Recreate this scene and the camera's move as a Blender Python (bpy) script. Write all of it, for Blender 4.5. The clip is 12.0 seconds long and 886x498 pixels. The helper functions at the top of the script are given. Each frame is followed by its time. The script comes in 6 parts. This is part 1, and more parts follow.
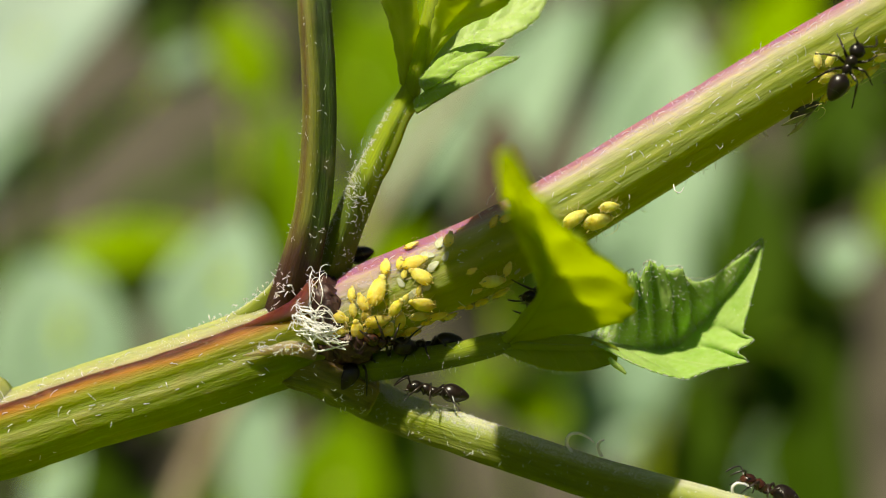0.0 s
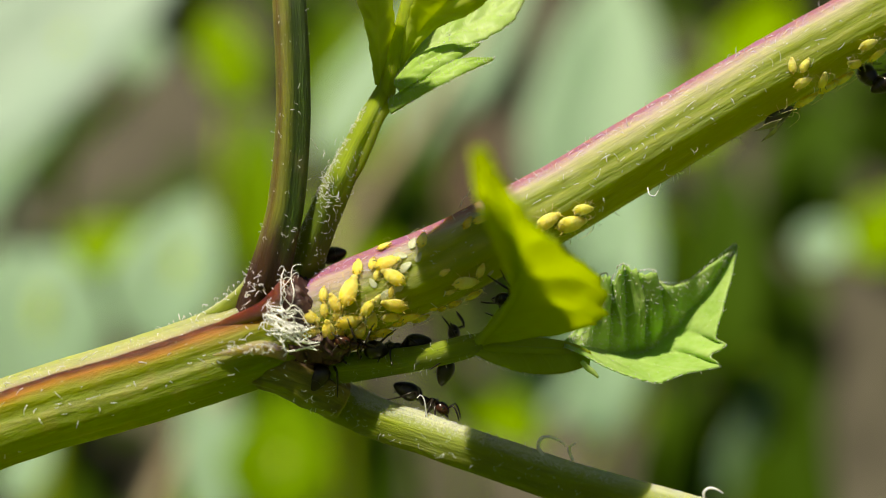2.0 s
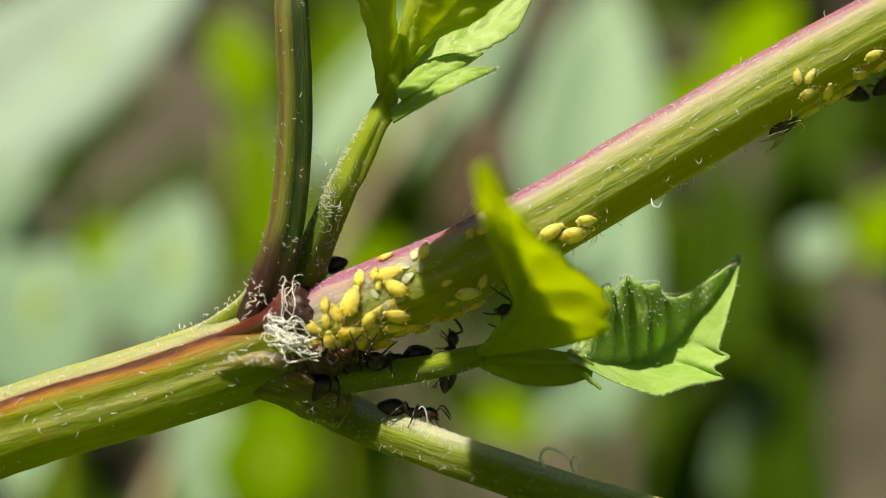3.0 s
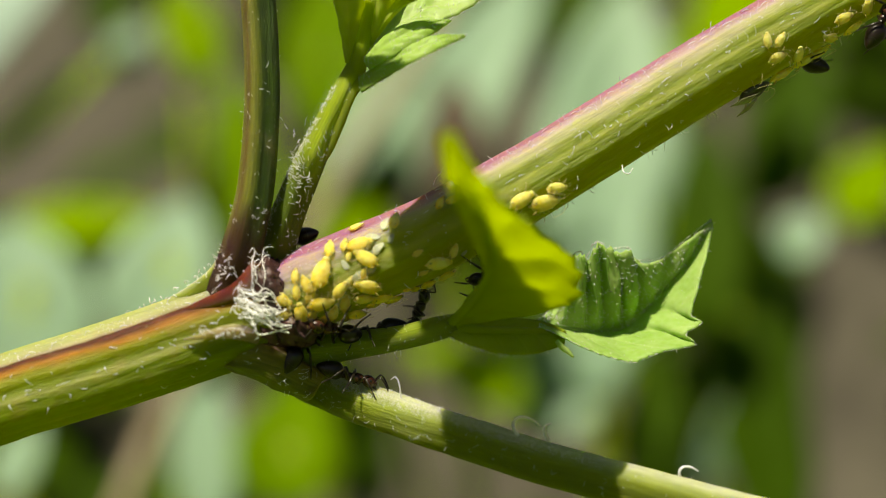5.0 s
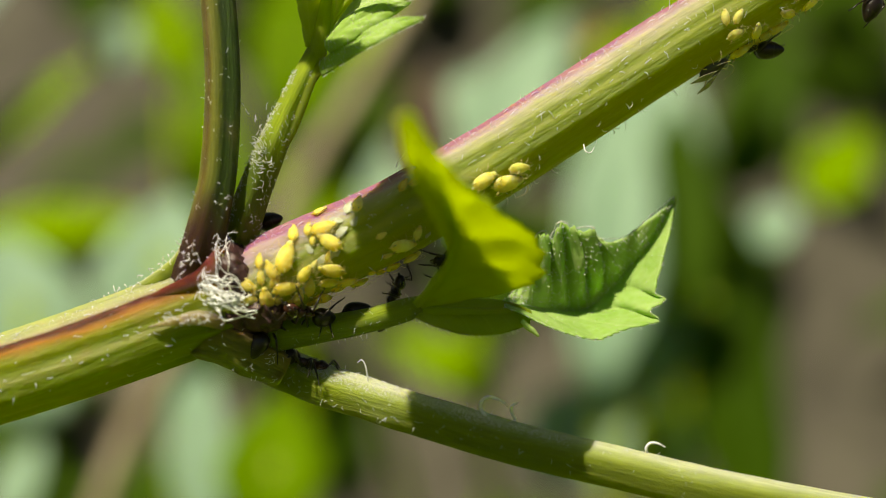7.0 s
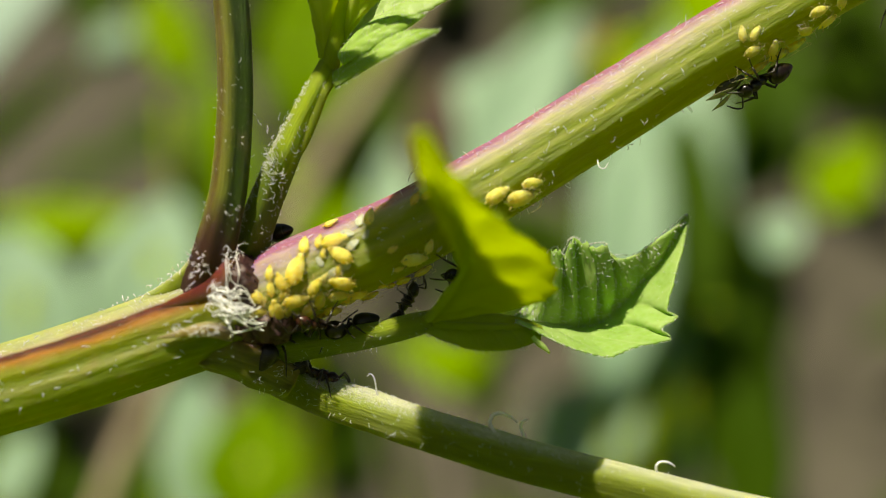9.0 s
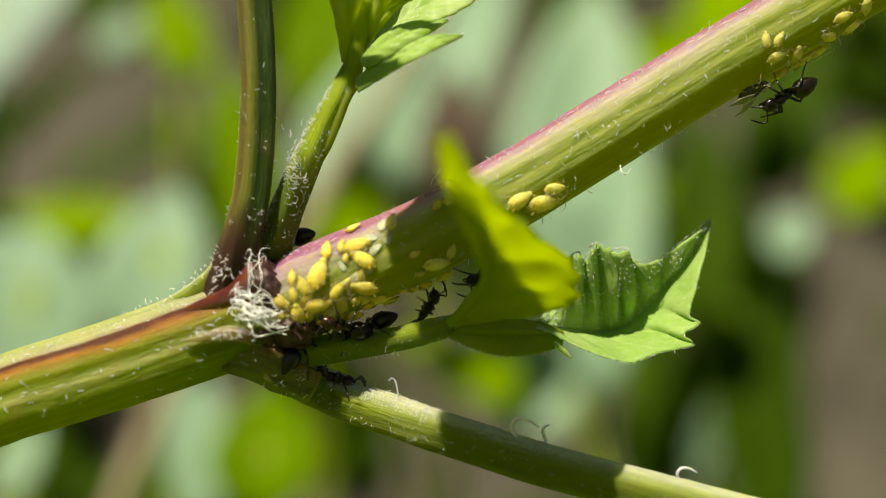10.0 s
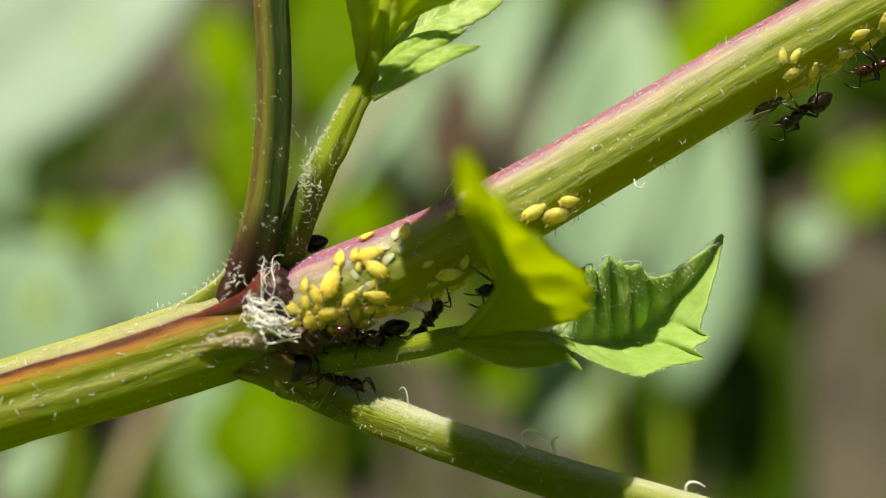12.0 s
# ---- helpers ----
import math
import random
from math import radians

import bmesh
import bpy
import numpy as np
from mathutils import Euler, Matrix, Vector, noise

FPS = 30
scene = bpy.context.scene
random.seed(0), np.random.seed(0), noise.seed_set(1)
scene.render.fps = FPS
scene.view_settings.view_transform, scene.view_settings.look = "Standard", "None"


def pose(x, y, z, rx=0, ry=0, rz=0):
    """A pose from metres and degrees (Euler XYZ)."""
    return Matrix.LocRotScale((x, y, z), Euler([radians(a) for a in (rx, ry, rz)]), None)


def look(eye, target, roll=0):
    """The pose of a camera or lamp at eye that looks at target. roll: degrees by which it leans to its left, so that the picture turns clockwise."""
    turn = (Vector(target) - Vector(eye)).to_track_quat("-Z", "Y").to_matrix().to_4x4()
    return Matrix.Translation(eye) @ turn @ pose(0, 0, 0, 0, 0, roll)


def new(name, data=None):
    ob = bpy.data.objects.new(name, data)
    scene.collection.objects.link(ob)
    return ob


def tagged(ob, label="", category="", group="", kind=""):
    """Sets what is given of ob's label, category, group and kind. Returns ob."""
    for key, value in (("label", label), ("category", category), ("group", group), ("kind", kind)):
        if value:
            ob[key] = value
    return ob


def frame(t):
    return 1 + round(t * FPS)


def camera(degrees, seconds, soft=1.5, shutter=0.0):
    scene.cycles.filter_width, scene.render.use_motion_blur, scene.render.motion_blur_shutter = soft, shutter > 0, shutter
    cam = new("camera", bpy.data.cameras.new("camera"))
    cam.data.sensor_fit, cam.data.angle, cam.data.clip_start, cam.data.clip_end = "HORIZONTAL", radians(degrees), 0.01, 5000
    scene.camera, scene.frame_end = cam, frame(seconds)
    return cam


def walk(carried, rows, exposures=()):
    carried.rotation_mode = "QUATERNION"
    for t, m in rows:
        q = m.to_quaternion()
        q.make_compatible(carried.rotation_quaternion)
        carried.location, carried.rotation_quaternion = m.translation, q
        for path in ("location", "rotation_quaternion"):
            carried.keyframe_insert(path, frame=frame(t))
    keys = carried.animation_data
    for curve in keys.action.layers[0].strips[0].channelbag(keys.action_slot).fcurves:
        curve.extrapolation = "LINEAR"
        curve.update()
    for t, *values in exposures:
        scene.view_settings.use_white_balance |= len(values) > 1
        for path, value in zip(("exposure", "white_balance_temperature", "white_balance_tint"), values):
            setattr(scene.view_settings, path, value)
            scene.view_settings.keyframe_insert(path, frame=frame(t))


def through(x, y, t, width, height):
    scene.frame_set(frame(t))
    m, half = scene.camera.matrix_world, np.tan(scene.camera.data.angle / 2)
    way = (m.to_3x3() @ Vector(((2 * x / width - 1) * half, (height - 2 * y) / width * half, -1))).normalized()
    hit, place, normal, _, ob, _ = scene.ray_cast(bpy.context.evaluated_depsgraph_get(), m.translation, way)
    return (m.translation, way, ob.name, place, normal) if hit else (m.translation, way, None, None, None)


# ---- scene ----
cam = camera(39.1, 12.0, soft=0.95)
cam.data.dof.use_dof = True
cam.data.dof.focus_distance = 0.0552
cam.data.dof.aperture_fstop = 16.5
walk(cam, [
    (0.0, pose(-0.00000, -0.05632, -0.00000, 90.001, -0.000, 0.001)),
    (0.5, pose(-0.00025, -0.05609, -0.00054, 91.069, -0.505, -0.221)),
    (1.0, pose(-0.00020, -0.05618, -0.00071, 91.234, -0.574, -0.523)),
    (1.5, pose(0.00008, -0.05610, -0.00094, 91.300, -0.708, -0.725)),
    (2.0, pose(0.00022, -0.05599, -0.00066, 90.747, -0.637, -1.020)),
    (2.5, pose(-0.00033, -0.05586, 0.00022, 90.516, -0.815, -1.303)),
    (3.0, pose(0.00006, -0.05568, 0.00015, 90.385, -0.867, -1.082)),
    (5.0, pose(0.00064, -0.05541, 0.00038, 88.755, -0.071, -1.827)),
    (5.5, pose(0.00081, -0.05530, 0.00049, 88.779, 0.324, -1.948)),
    (6.0, pose(0.00079, -0.05542, -0.00050, 88.810, 0.915, -2.106)),
    (6.5, pose(0.00088, -0.05547, -0.00005, 88.580, 0.998, -2.443)),
    (6.7, pose(0.00119, -0.05555, -0.00005, 88.418, 1.066, -2.834)),
    (8.3, pose(0.00133, -0.05522, -0.00008, 88.296, 0.814, -2.715)),
    (8.5, pose(0.00135, -0.05507, 0.00042, 88.224, 0.604, -2.647)),
    (9.0, pose(0.00095, -0.05515, 0.00057, 88.362, 0.218, -2.651)),
    (9.5, pose(0.00100, -0.05513, 0.00053, 88.574, 0.099, -2.340)),
    (10.0, pose(0.00059, -0.05517, 0.00084, 88.301, 0.001, -2.009)),
    (10.5, pose(0.00002, -0.05529, 0.00080, 88.595, -0.237, -1.218)),
    (11.0, pose(0.00021, -0.05524, 0.00161, 88.106, -0.455, -1.679)),
    (11.5, pose(-0.00001, -0.05519, 0.00199, 87.857, -1.106, -1.507)),
    (12.0, pose(-0.00000, -0.05518, 0.00173, 87.821, -1.053, -1.993)),
], exposures=[(0.0, 0.60, 7600, 1), (12.0, 0.60, 7600, 1)])

# ---- daylight ----
SUN = Vector((-0.32, -0.40, 0.86)).normalized()
world = bpy.data.worlds.new("sky")
scene.world = world
world.use_nodes = True
sky = world.node_tree.nodes.new("ShaderNodeTexSky")
sky.sky_type, sky.sun_disc = "NISHITA", False
sky.sun_elevation, sky.sun_rotation = math.asin(SUN.z), math.atan2(SUN.x, SUN.y)
world.node_tree.links.new(sky.outputs[0], world.node_tree.nodes["Background"].inputs[0])
world.node_tree.nodes["Background"].inputs[1].default_value = 0.023
sun = new("sun", bpy.data.lights.new("sun", "SUN"))
sun.data.energy, sun.data.angle, sun.data.color = 5.0, radians(0.53), (1.0, 0.95, 0.86)
sun.matrix_world = look(SUN, (0, 0, 0))

# ---- materials ----
def surface(name):
    m = bpy.data.materials.new(name)
    m.use_nodes = True
    t = m.node_tree
    bsdf = t.nodes["Principled BSDF"]

    def add(kind, **inputs):
        n = t.nodes.new(kind)
        for key, value in inputs.items():
            n.inputs[key.replace("_", " ")].default_value = value
        return n

    return m, t, bsdf, add


def ramp(t, source, stops):
    r = t.nodes.new("ShaderNodeValToRGB")
    e = r.color_ramp.elements
    while len(e) < len(stops):
        e.new(0.5)
    for el, (pos, col) in zip(e, stops):
        el.position, el.color = pos, (*col, 1)
    t.links.new(source, r.inputs[0])
    return r


def mixed(t, a, b, factor, mode="MIX"):
    n = t.nodes.new("ShaderNodeMix")
    n.data_type, n.blend_type = "RGBA", mode
    for socket, v in ((n.inputs[0], factor), (n.inputs[6], a), (n.inputs[7], b)):
        if hasattr(v, "is_output"):
            t.links.new(v, socket)
        elif isinstance(v, tuple):
            socket.default_value = (*v, 1)
        else:
            socket.default_value = v
    return n.outputs[2]


def bumped(t, bsdf, source, strength, distance):
    b = t.nodes.new("ShaderNodeBump")
    b.inputs["Strength"].default_value, b.inputs["Distance"].default_value = strength, distance
    t.links.new(source, b.inputs["Height"])
    t.links.new(b.outputs[0], bsdf.inputs["Normal"])
    return b


def stem_material(name, stops, streak=0.2, rough=0.42, spots=(0.55, 0.22, 0.12), spot_amount=0.0, foot=None, see_through=0.26, waver=0.04, flare=0.0):
    """Ribbed herb stem: colour by the angle round it, drawn out into fine streaks along it."""
    m, t, bsdf, add = surface(name)
    uv = add("ShaderNodeUVMap")
    wob = add("ShaderNodeTexNoise", Scale=1.0, Detail=3.0)
    mp = add("ShaderNodeMapping", Scale=(9.0, 0.35, 1.0))
    t.links.new(uv.outputs[0], mp.inputs[0])
    t.links.new(mp.outputs[0], wob.inputs["Vector"])
    sep = add("ShaderNodeSeparateXYZ")
    t.links.new(uv.outputs[0], sep.inputs[0])
    shift = add("ShaderNodeMath")
    shift.operation = "MULTIPLY_ADD"
    t.links.new(wob.outputs[0], shift.inputs[0])
    shift.inputs[1].default_value = waver
    t.links.new(sep.outputs[0], shift.inputs[2])
    less = add("ShaderNodeMath")
    less.operation = "SUBTRACT"
    t.links.new(shift.outputs[0], less.inputs[0])
    less.inputs[1].default_value = waver / 2
    if flare:
        rise = add("ShaderNodeMath")
        rise.operation = "MULTIPLY_ADD"
        rise.inputs[1].default_value, rise.inputs[2].default_value = flare / 7.0, -flare
        t.links.new(sep.outputs[1], rise.inputs[0])
        low = add("ShaderNodeMath")
        low.operation = "MINIMUM"
        low.inputs[1].default_value = 0.0
        t.links.new(rise.outputs[0], low.inputs[0])
        widened = add("ShaderNodeMath")
        widened.operation = "ADD"
        t.links.new(less.outputs[0], widened.inputs[0])
        t.links.new(low.outputs[0], widened.inputs[1])
        less = widened
    base = ramp(t, less.outputs[0], stops)
    fine = add("ShaderNodeTexNoise", Scale=1.0, Detail=5.0, Roughness=0.65)
    mp2 = add("ShaderNodeMapping", Scale=(46.0, 0.5, 1.0))
    t.links.new(uv.outputs[0], mp2.inputs[0])
    t.links.new(mp2.outputs[0], fine.inputs["Vector"])
    tone = ramp(t, fine.outputs[0], [(0.3, (0.5, 0.5, 0.42)), (0.5, (1, 1, 1)), (0.72, (1.6, 1.5, 1.4))])
    col = mixed(t, base.outputs[0], tone.outputs[0], streak, "MULTIPLY")
    mp3 = add("ShaderNodeMapping", Scale=(34.0, 1.5, 1.0))
    t.links.new(uv.outputs[0], mp3.inputs[0])
    dash = add("ShaderNodeTexVoronoi", Scale=1.0, Randomness=1.0)
    t.links.new(mp3.outputs[0], dash.inputs["Vector"])
    pale = ramp(t, dash.outputs["Distance"], [(0.06, (0.42,) * 3), (0.16, (0.0,) * 3)])
    col = mixed(t, col, (0.42, 0.42, 0.22), pale.outputs[0])
    obj = add("ShaderNodeTexCoord")
    speck = add("ShaderNodeTexNoise", Scale=900.0, Detail=2.0)
    t.links.new(obj.outputs["Object"], speck.inputs["Vector"])
    if spot_amount:
        mask = ramp(t, speck.outputs[0], [(0.55, (0, 0, 0)), (0.72, (spot_amount,) * 3)])
        col = mixed(t, col, spots, mask.outputs[0])
    if foot:
        reach = add("ShaderNodeMath")
        reach.operation = "MULTIPLY_ADD"
        t.links.new(wob.outputs[0], reach.inputs[0])
        reach.inputs[1].default_value = -4.0
        t.links.new(sep.outputs[1], reach.inputs[2])
        scaled = add("ShaderNodeMath")
        scaled.operation = "DIVIDE"
        scaled.inputs[1].default_value = 10.0
        t.links.new(reach.outputs[0], scaled.inputs[0])
        fade = ramp(t, scaled.outputs[0], [(foot[1] / 10 - 0.2, (0.95,) * 3), (foot[1] / 10, (0,) * 3)])
        col = mixed(t, col, foot[0], fade.outputs[0])
    t.links.new(col, bsdf.inputs["Base Color"])
    bsdf.inputs["Roughness"].default_value = rough
    bsdf.inputs["Specular IOR Level"].default_value = 0.3
    bsdf.inputs["Subsurface Weight"].default_value = 0.7
    bsdf.inputs["Subsurface Radius"].default_value = (0.9, 1.0, 0.08)
    bsdf.inputs["Subsurface Scale"].default_value = 0.0017
    bumpy = mixed(t, fine.outputs[0], speck.outputs[0], 0.35)
    bumped(t, bsdf, bumpy, 0.85, 0.0003)
    glow = add("ShaderNodeBsdfTranslucent")
    t.links.new(mixed(t, col, (0.75, 0.8, 0.03), 0.6), glow.inputs[0])
    mix = t.nodes.new("ShaderNodeMixShader")
    mix.inputs[0].default_value = see_through
    t.links.new(bsdf.outputs[0], mix.inputs[1])
    t.links.new(glow.outputs[0], mix.inputs[2])
    t.links.new(mix.outputs[0], t.nodes["Material Output"].inputs[0])
    return m


def leaf_material(name, deep, pale, through_col, through=0.45, rough=0.45, cell=1500.0, vein=(0.3, 0.42, 0.12), relief=0.5, sheen=0.4, frost=0.12):
    """Leaf: cellular relief, paler veins, light that shines through."""
    m, t, bsdf, add = surface(name)
    obj = add("ShaderNodeTexCoord")
    cells = add("ShaderNodeTexVoronoi", Scale=cell)
    big = add("ShaderNodeTexNoise", Scale=cell * 0.12, Detail=4.0)
    for n in (cells, big):
        t.links.new(obj.outputs["Object"], n.inputs["Vector"])
    col = mixed(t, deep, pale, ramp(t, big.outputs[0], [(0.3, (0, 0, 0)), (0.7, (1, 1, 1))]).outputs[0])
    col = mixed(t, col, (0.8, 0.85, 0.7), ramp(t, cells.outputs["Distance"], [(0.0, (0.0,) * 3), (0.9, (frost,) * 3)]).outputs[0], "SCREEN")
    sep = add("ShaderNodeSeparateXYZ")
    t.links.new(obj.outputs["UV"], sep.inputs[0])
    off = add("ShaderNodeMath")
    off.operation = "SUBTRACT"
    off.inputs[1].default_value = 0.5
    t.links.new(sep.outputs[0], off.inputs[0])
    side = add("ShaderNodeMath")
    side.operation = "ABSOLUTE"
    t.links.new(off.outputs[0], side.inputs[0])
    lane = add("ShaderNodeMath")
    lane.operation = "MULTIPLY_ADD"
    lane.inputs[1].default_value = -0.37
    t.links.new(side.outputs[0], lane.inputs[0])
    t.links.new(sep.outputs[1], lane.inputs[2])
    wave = add("ShaderNodeMath")
    wave.operation = "PINGPONG"
    wave.inputs[1].default_value = 1 / 12
    t.links.new(lane.outputs[0], wave.inputs[0])
    lines = ramp(t, wave.outputs[0], [(0.0, (0.55,) * 3), (0.012, (0,) * 3)])
    rib = ramp(t, side.outputs[0], [(0.0, (0.9,) * 3), (0.03, (0,) * 3)])
    veins = mixed(t, lines.outputs[0], rib.outputs[0], 1.0, "LIGHTEN")
    col = mixed(t, col, vein, veins)
    t.links.new(col, bsdf.inputs["Base Color"])
    bsdf.inputs["Roughness"].default_value = rough
    bsdf.inputs["Specular IOR Level"].default_value = sheen
    height = mixed(t, cells.outputs["Distance"], big.outputs[0], 0.5)
    bumped(t, bsdf, height, relief, 0.12 / cell)
    glow = add("ShaderNodeBsdfTranslucent")
    tint = mixed(t, col, through_col, 0.75)
    t.links.new(tint, glow.inputs[0])
    mix = t.nodes.new("ShaderNodeMixShader")
    mix.inputs[0].default_value = through
    t.links.new(bsdf.outputs[0], mix.inputs[1])
    t.links.new(glow.outputs[0], mix.inputs[2])
    t.links.new(mix.outputs[0], t.nodes["Material Output"].inputs[0])
    return m


def skin_material(name, dark, light, rough=0.35, scale=1800.0, sss=0.0, vary=0.0, relief=0.3, gloss=0.5):
    """Insect skin or other small matter: two tones, fine relief."""
    m, t, bsdf, add = surface(name)
    obj = add("ShaderNodeTexCoord")
    n1 = add("ShaderNodeTexNoise", Scale=scale, Detail=4.0)
    t.links.new(obj.outputs["Object"], n1.inputs["Vector"])
    col = mixed(t, dark, light, ramp(t, n1.outputs[0], [(0.35, (0, 0, 0)), (0.65, (1, 1, 1))]).outputs[0])
    if vary:
        info = add("ShaderNodeObjectInfo")
        hsv = add("ShaderNodeHueSaturation")
        t.links.new(ramp(t, info.outputs["Random"], [(0.0, (1 - vary,) * 3), (1.0, (1 + vary,) * 3)]).outputs[0], hsv.inputs["Value"])
        t.links.new(col, hsv.inputs["Color"])
        col = hsv.outputs[0]
    t.links.new(col, bsdf.inputs["Base Color"])
    bsdf.inputs["Roughness"].default_value = rough
    bsdf.inputs["Specular IOR Level"].default_value = gloss
    if sss:
        bsdf.inputs["Subsurface Weight"].default_value = sss
        bsdf.inputs["Subsurface Radius"].default_value = (1.0, 0.8, 0.15)
        bsdf.inputs["Subsurface Scale"].default_value = 0.0014
    bumped(t, bsdf, n1.outputs[0], relief, 0.3 / scale)
    return m


PINK, GREEN, DEEP = (0.41, 0.145, 0.27), (0.20, 0.27, 0.010), (0.20, 0.27, 0.010)
M_RIGHT = stem_material("pink_and_green_stem", [(0.0, PINK), (0.035, PINK), (0.065, (0.48, 0.29, 0.35)), (0.115, (0.53, 0.44, 0.38)), (0.155, (0.41, 0.42, 0.19)), (0.185, (0.26, 0.31, 0.04)), (0.205, (0.21, 0.28, 0.014)), (0.23, (0.33, 0.36, 0.07)), (0.265, GREEN), (0.42, DEEP), (0.8, GREEN), (0.93, PINK)], waver=0.12, see_through=0.32, streak=0.32, flare=0.085)
# Stripe and greens are pigment; the pale mid-ridge stops also paint its highlight.
M_LEFT = stem_material("red_striped_stem", [(0.0, (0.38, 0.42, 0.14)), (0.085, (0.42, 0.42, 0.21)), (0.112, (0.40, 0.34, 0.19)), (0.12, (0.07, 0.006, 0.005)), (0.142, (0.09, 0.010, 0.005)), (0.16, (0.38, 0.15, 0.006)),
                                               (0.195, (0.25, 0.26, 0.006)), (0.235, (0.20, 0.27, 0.008)), (0.256, (0.34, 0.36, 0.09)), (0.272, (0.31, 0.34, 0.07)), (0.29, (0.19, 0.26, 0.008)), (0.45, DEEP), (0.9, GREEN)], spot_amount=0.15, streak=0.4)
M_PETIOLE = stem_material("brown_green_petiole", [(0.0, (0.10, 0.12, 0.018)), (0.04, (0.028, 0.06, 0.007)), (0.12, (0.045, 0.085, 0.01)), (0.23, (0.03, 0.06, 0.007)), (0.3, (0.15, 0.09, 0.02)), (0.7, (0.15, 0.10, 0.025)), (0.79, (0.17, 0.17, 0.03)),
                                                  (0.87, (0.12, 0.075, 0.02)), (0.94, (0.17, 0.17, 0.028)), (1.0, (0.10, 0.12, 0.018))], foot=((0.045, 0.012, 0.013), 3.2), see_through=0.12, streak=0.6, spots=(0.26, 0.19, 0.10), spot_amount=0.3)
# Maroon of the node, darkened further in colour for the shaded gap there.
M_PURPLE = skin_material("shaded_maroon_node", (0.022, 0.009, 0.010), (0.085, 0.035, 0.028), rough=0.5, scale=1300.0, relief=1.0)
M_LOBE = leaf_material("pale_downy_young_leaf", (0.30, 0.44, 0.09), (0.47, 0.58, 0.22), (0.66, 0.90, 0.02), through=0.38, vein=(0.46, 0.56, 0.2), cell=3600.0, relief=0.9, sheen=0.25)
M_FAR = leaf_material("downy_green_leaf", (0.24, 0.40, 0.05), (0.43, 0.56, 0.17), (0.50, 0.86, 0.01), through=0.40, vein=(0.46, 0.57, 0.21), cell=3600.0, relief=1.0, sheen=0.2, frost=0.12)
M_NODE = stem_material("brown_olive_node", [(0.0, (0.15, 0.08, 0.04)), (0.12, (0.20, 0.13, 0.06)), (0.25, (0.20, 0.18, 0.045)), (0.4, (0.18, 0.21, 0.02)), (1.0, (0.10, 0.06, 0.02))], streak=0.8, spots=(0.07, 0.016, 0.018), spot_amount=0.7, see_through=0.14)
M_RED = stem_material("red_brown_ridge", [(0.0, (0.20, 0.03, 0.03)), (0.3, (0.13, 0.015, 0.015)), (0.6, (0.09, 0.015, 0.012)), (1.0, (0.20, 0.03, 0.03))], spots=(0.25, 0.12, 0.08), spot_amount=0.3)
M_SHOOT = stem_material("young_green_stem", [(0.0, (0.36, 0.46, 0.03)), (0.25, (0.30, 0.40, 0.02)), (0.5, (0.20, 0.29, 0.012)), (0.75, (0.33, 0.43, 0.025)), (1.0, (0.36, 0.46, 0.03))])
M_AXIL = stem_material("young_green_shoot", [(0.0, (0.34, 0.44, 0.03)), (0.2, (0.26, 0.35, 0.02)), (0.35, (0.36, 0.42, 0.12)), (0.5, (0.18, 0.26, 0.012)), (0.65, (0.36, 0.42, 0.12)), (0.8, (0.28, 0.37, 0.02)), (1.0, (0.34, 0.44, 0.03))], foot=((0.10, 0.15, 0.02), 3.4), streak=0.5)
# Pale downy top; front and underside carry shade in their colour.
M_BRANCH = stem_material("pale_branch_shaded_below", [(0.0, (0.56, 0.59, 0.38)), (0.07, (0.55, 0.58, 0.36)), (0.12, (0.36, 0.41, 0.14)), (0.2, (0.19, 0.235, 0.022)), (0.3, (0.16, 0.20, 0.015)), (0.5, (0.14, 0.17, 0.012)), (0.85, (0.22, 0.25, 0.05)), (1.0, (0.48, 0.50, 0.30))], see_through=0.24, streak=0.6)
M_YOUNG = leaf_material("young_leaf", (0.23, 0.38, 0.03), (0.37, 0.52, 0.10), (0.62, 0.90, 0.01), through=0.4, vein=(0.36, 0.50, 0.12), cell=3600.0, relief=0.9, sheen=0.25, frost=0.08)
M_CURLED = leaf_material("yellow_green_leaf", (0.22, 0.29, 0.02), (0.28, 0.35, 0.04), (0.86, 0.95, 0.005), through=0.75, relief=0.3)
M_WINGED = leaf_material("olive_green_leaf", (0.20, 0.26, 0.012), (0.28, 0.34, 0.03), (0.70, 0.80, 0.006), through=0.55, vein=(0.36, 0.42, 0.06), cell=3000.0, relief=0.5, sheen=0.2, frost=0.03)
M_BRIGHT = leaf_material("bright_young_leaf", (0.36, 0.44, 0.02), (0.46, 0.53, 0.05), (0.84, 0.95, 0.01), through=0.6, vein=(0.5, 0.55, 0.12))
M_GLAUCOUS = leaf_material("glaucous_leaf", (0.24, 0.37, 0.25), (0.35, 0.48, 0.34), (0.42, 0.68, 0.30), through=0.35, cell=300.0, vein=(0.35, 0.52, 0.38), rough=0.6, sheen=0.3, frost=0.0, relief=0.2)
M_PALE = leaf_material("pale_glaucous_leaf", (0.27, 0.37, 0.31), (0.37, 0.47, 0.40), (0.44, 0.66, 0.38), through=0.3, cell=300.0, vein=(0.5, 0.62, 0.52), rough=0.6, sheen=0.3, frost=0.0, relief=0.2)
M_LIME = leaf_material("lime_leaf", (0.21, 0.34, 0.002), (0.30, 0.45, 0.004), (0.85, 0.98, 0.0), through=0.6, vein=(0.3, 0.5, 0.01), frost=0.0, cell=300.0, sheen=0.05, rough=0.7)
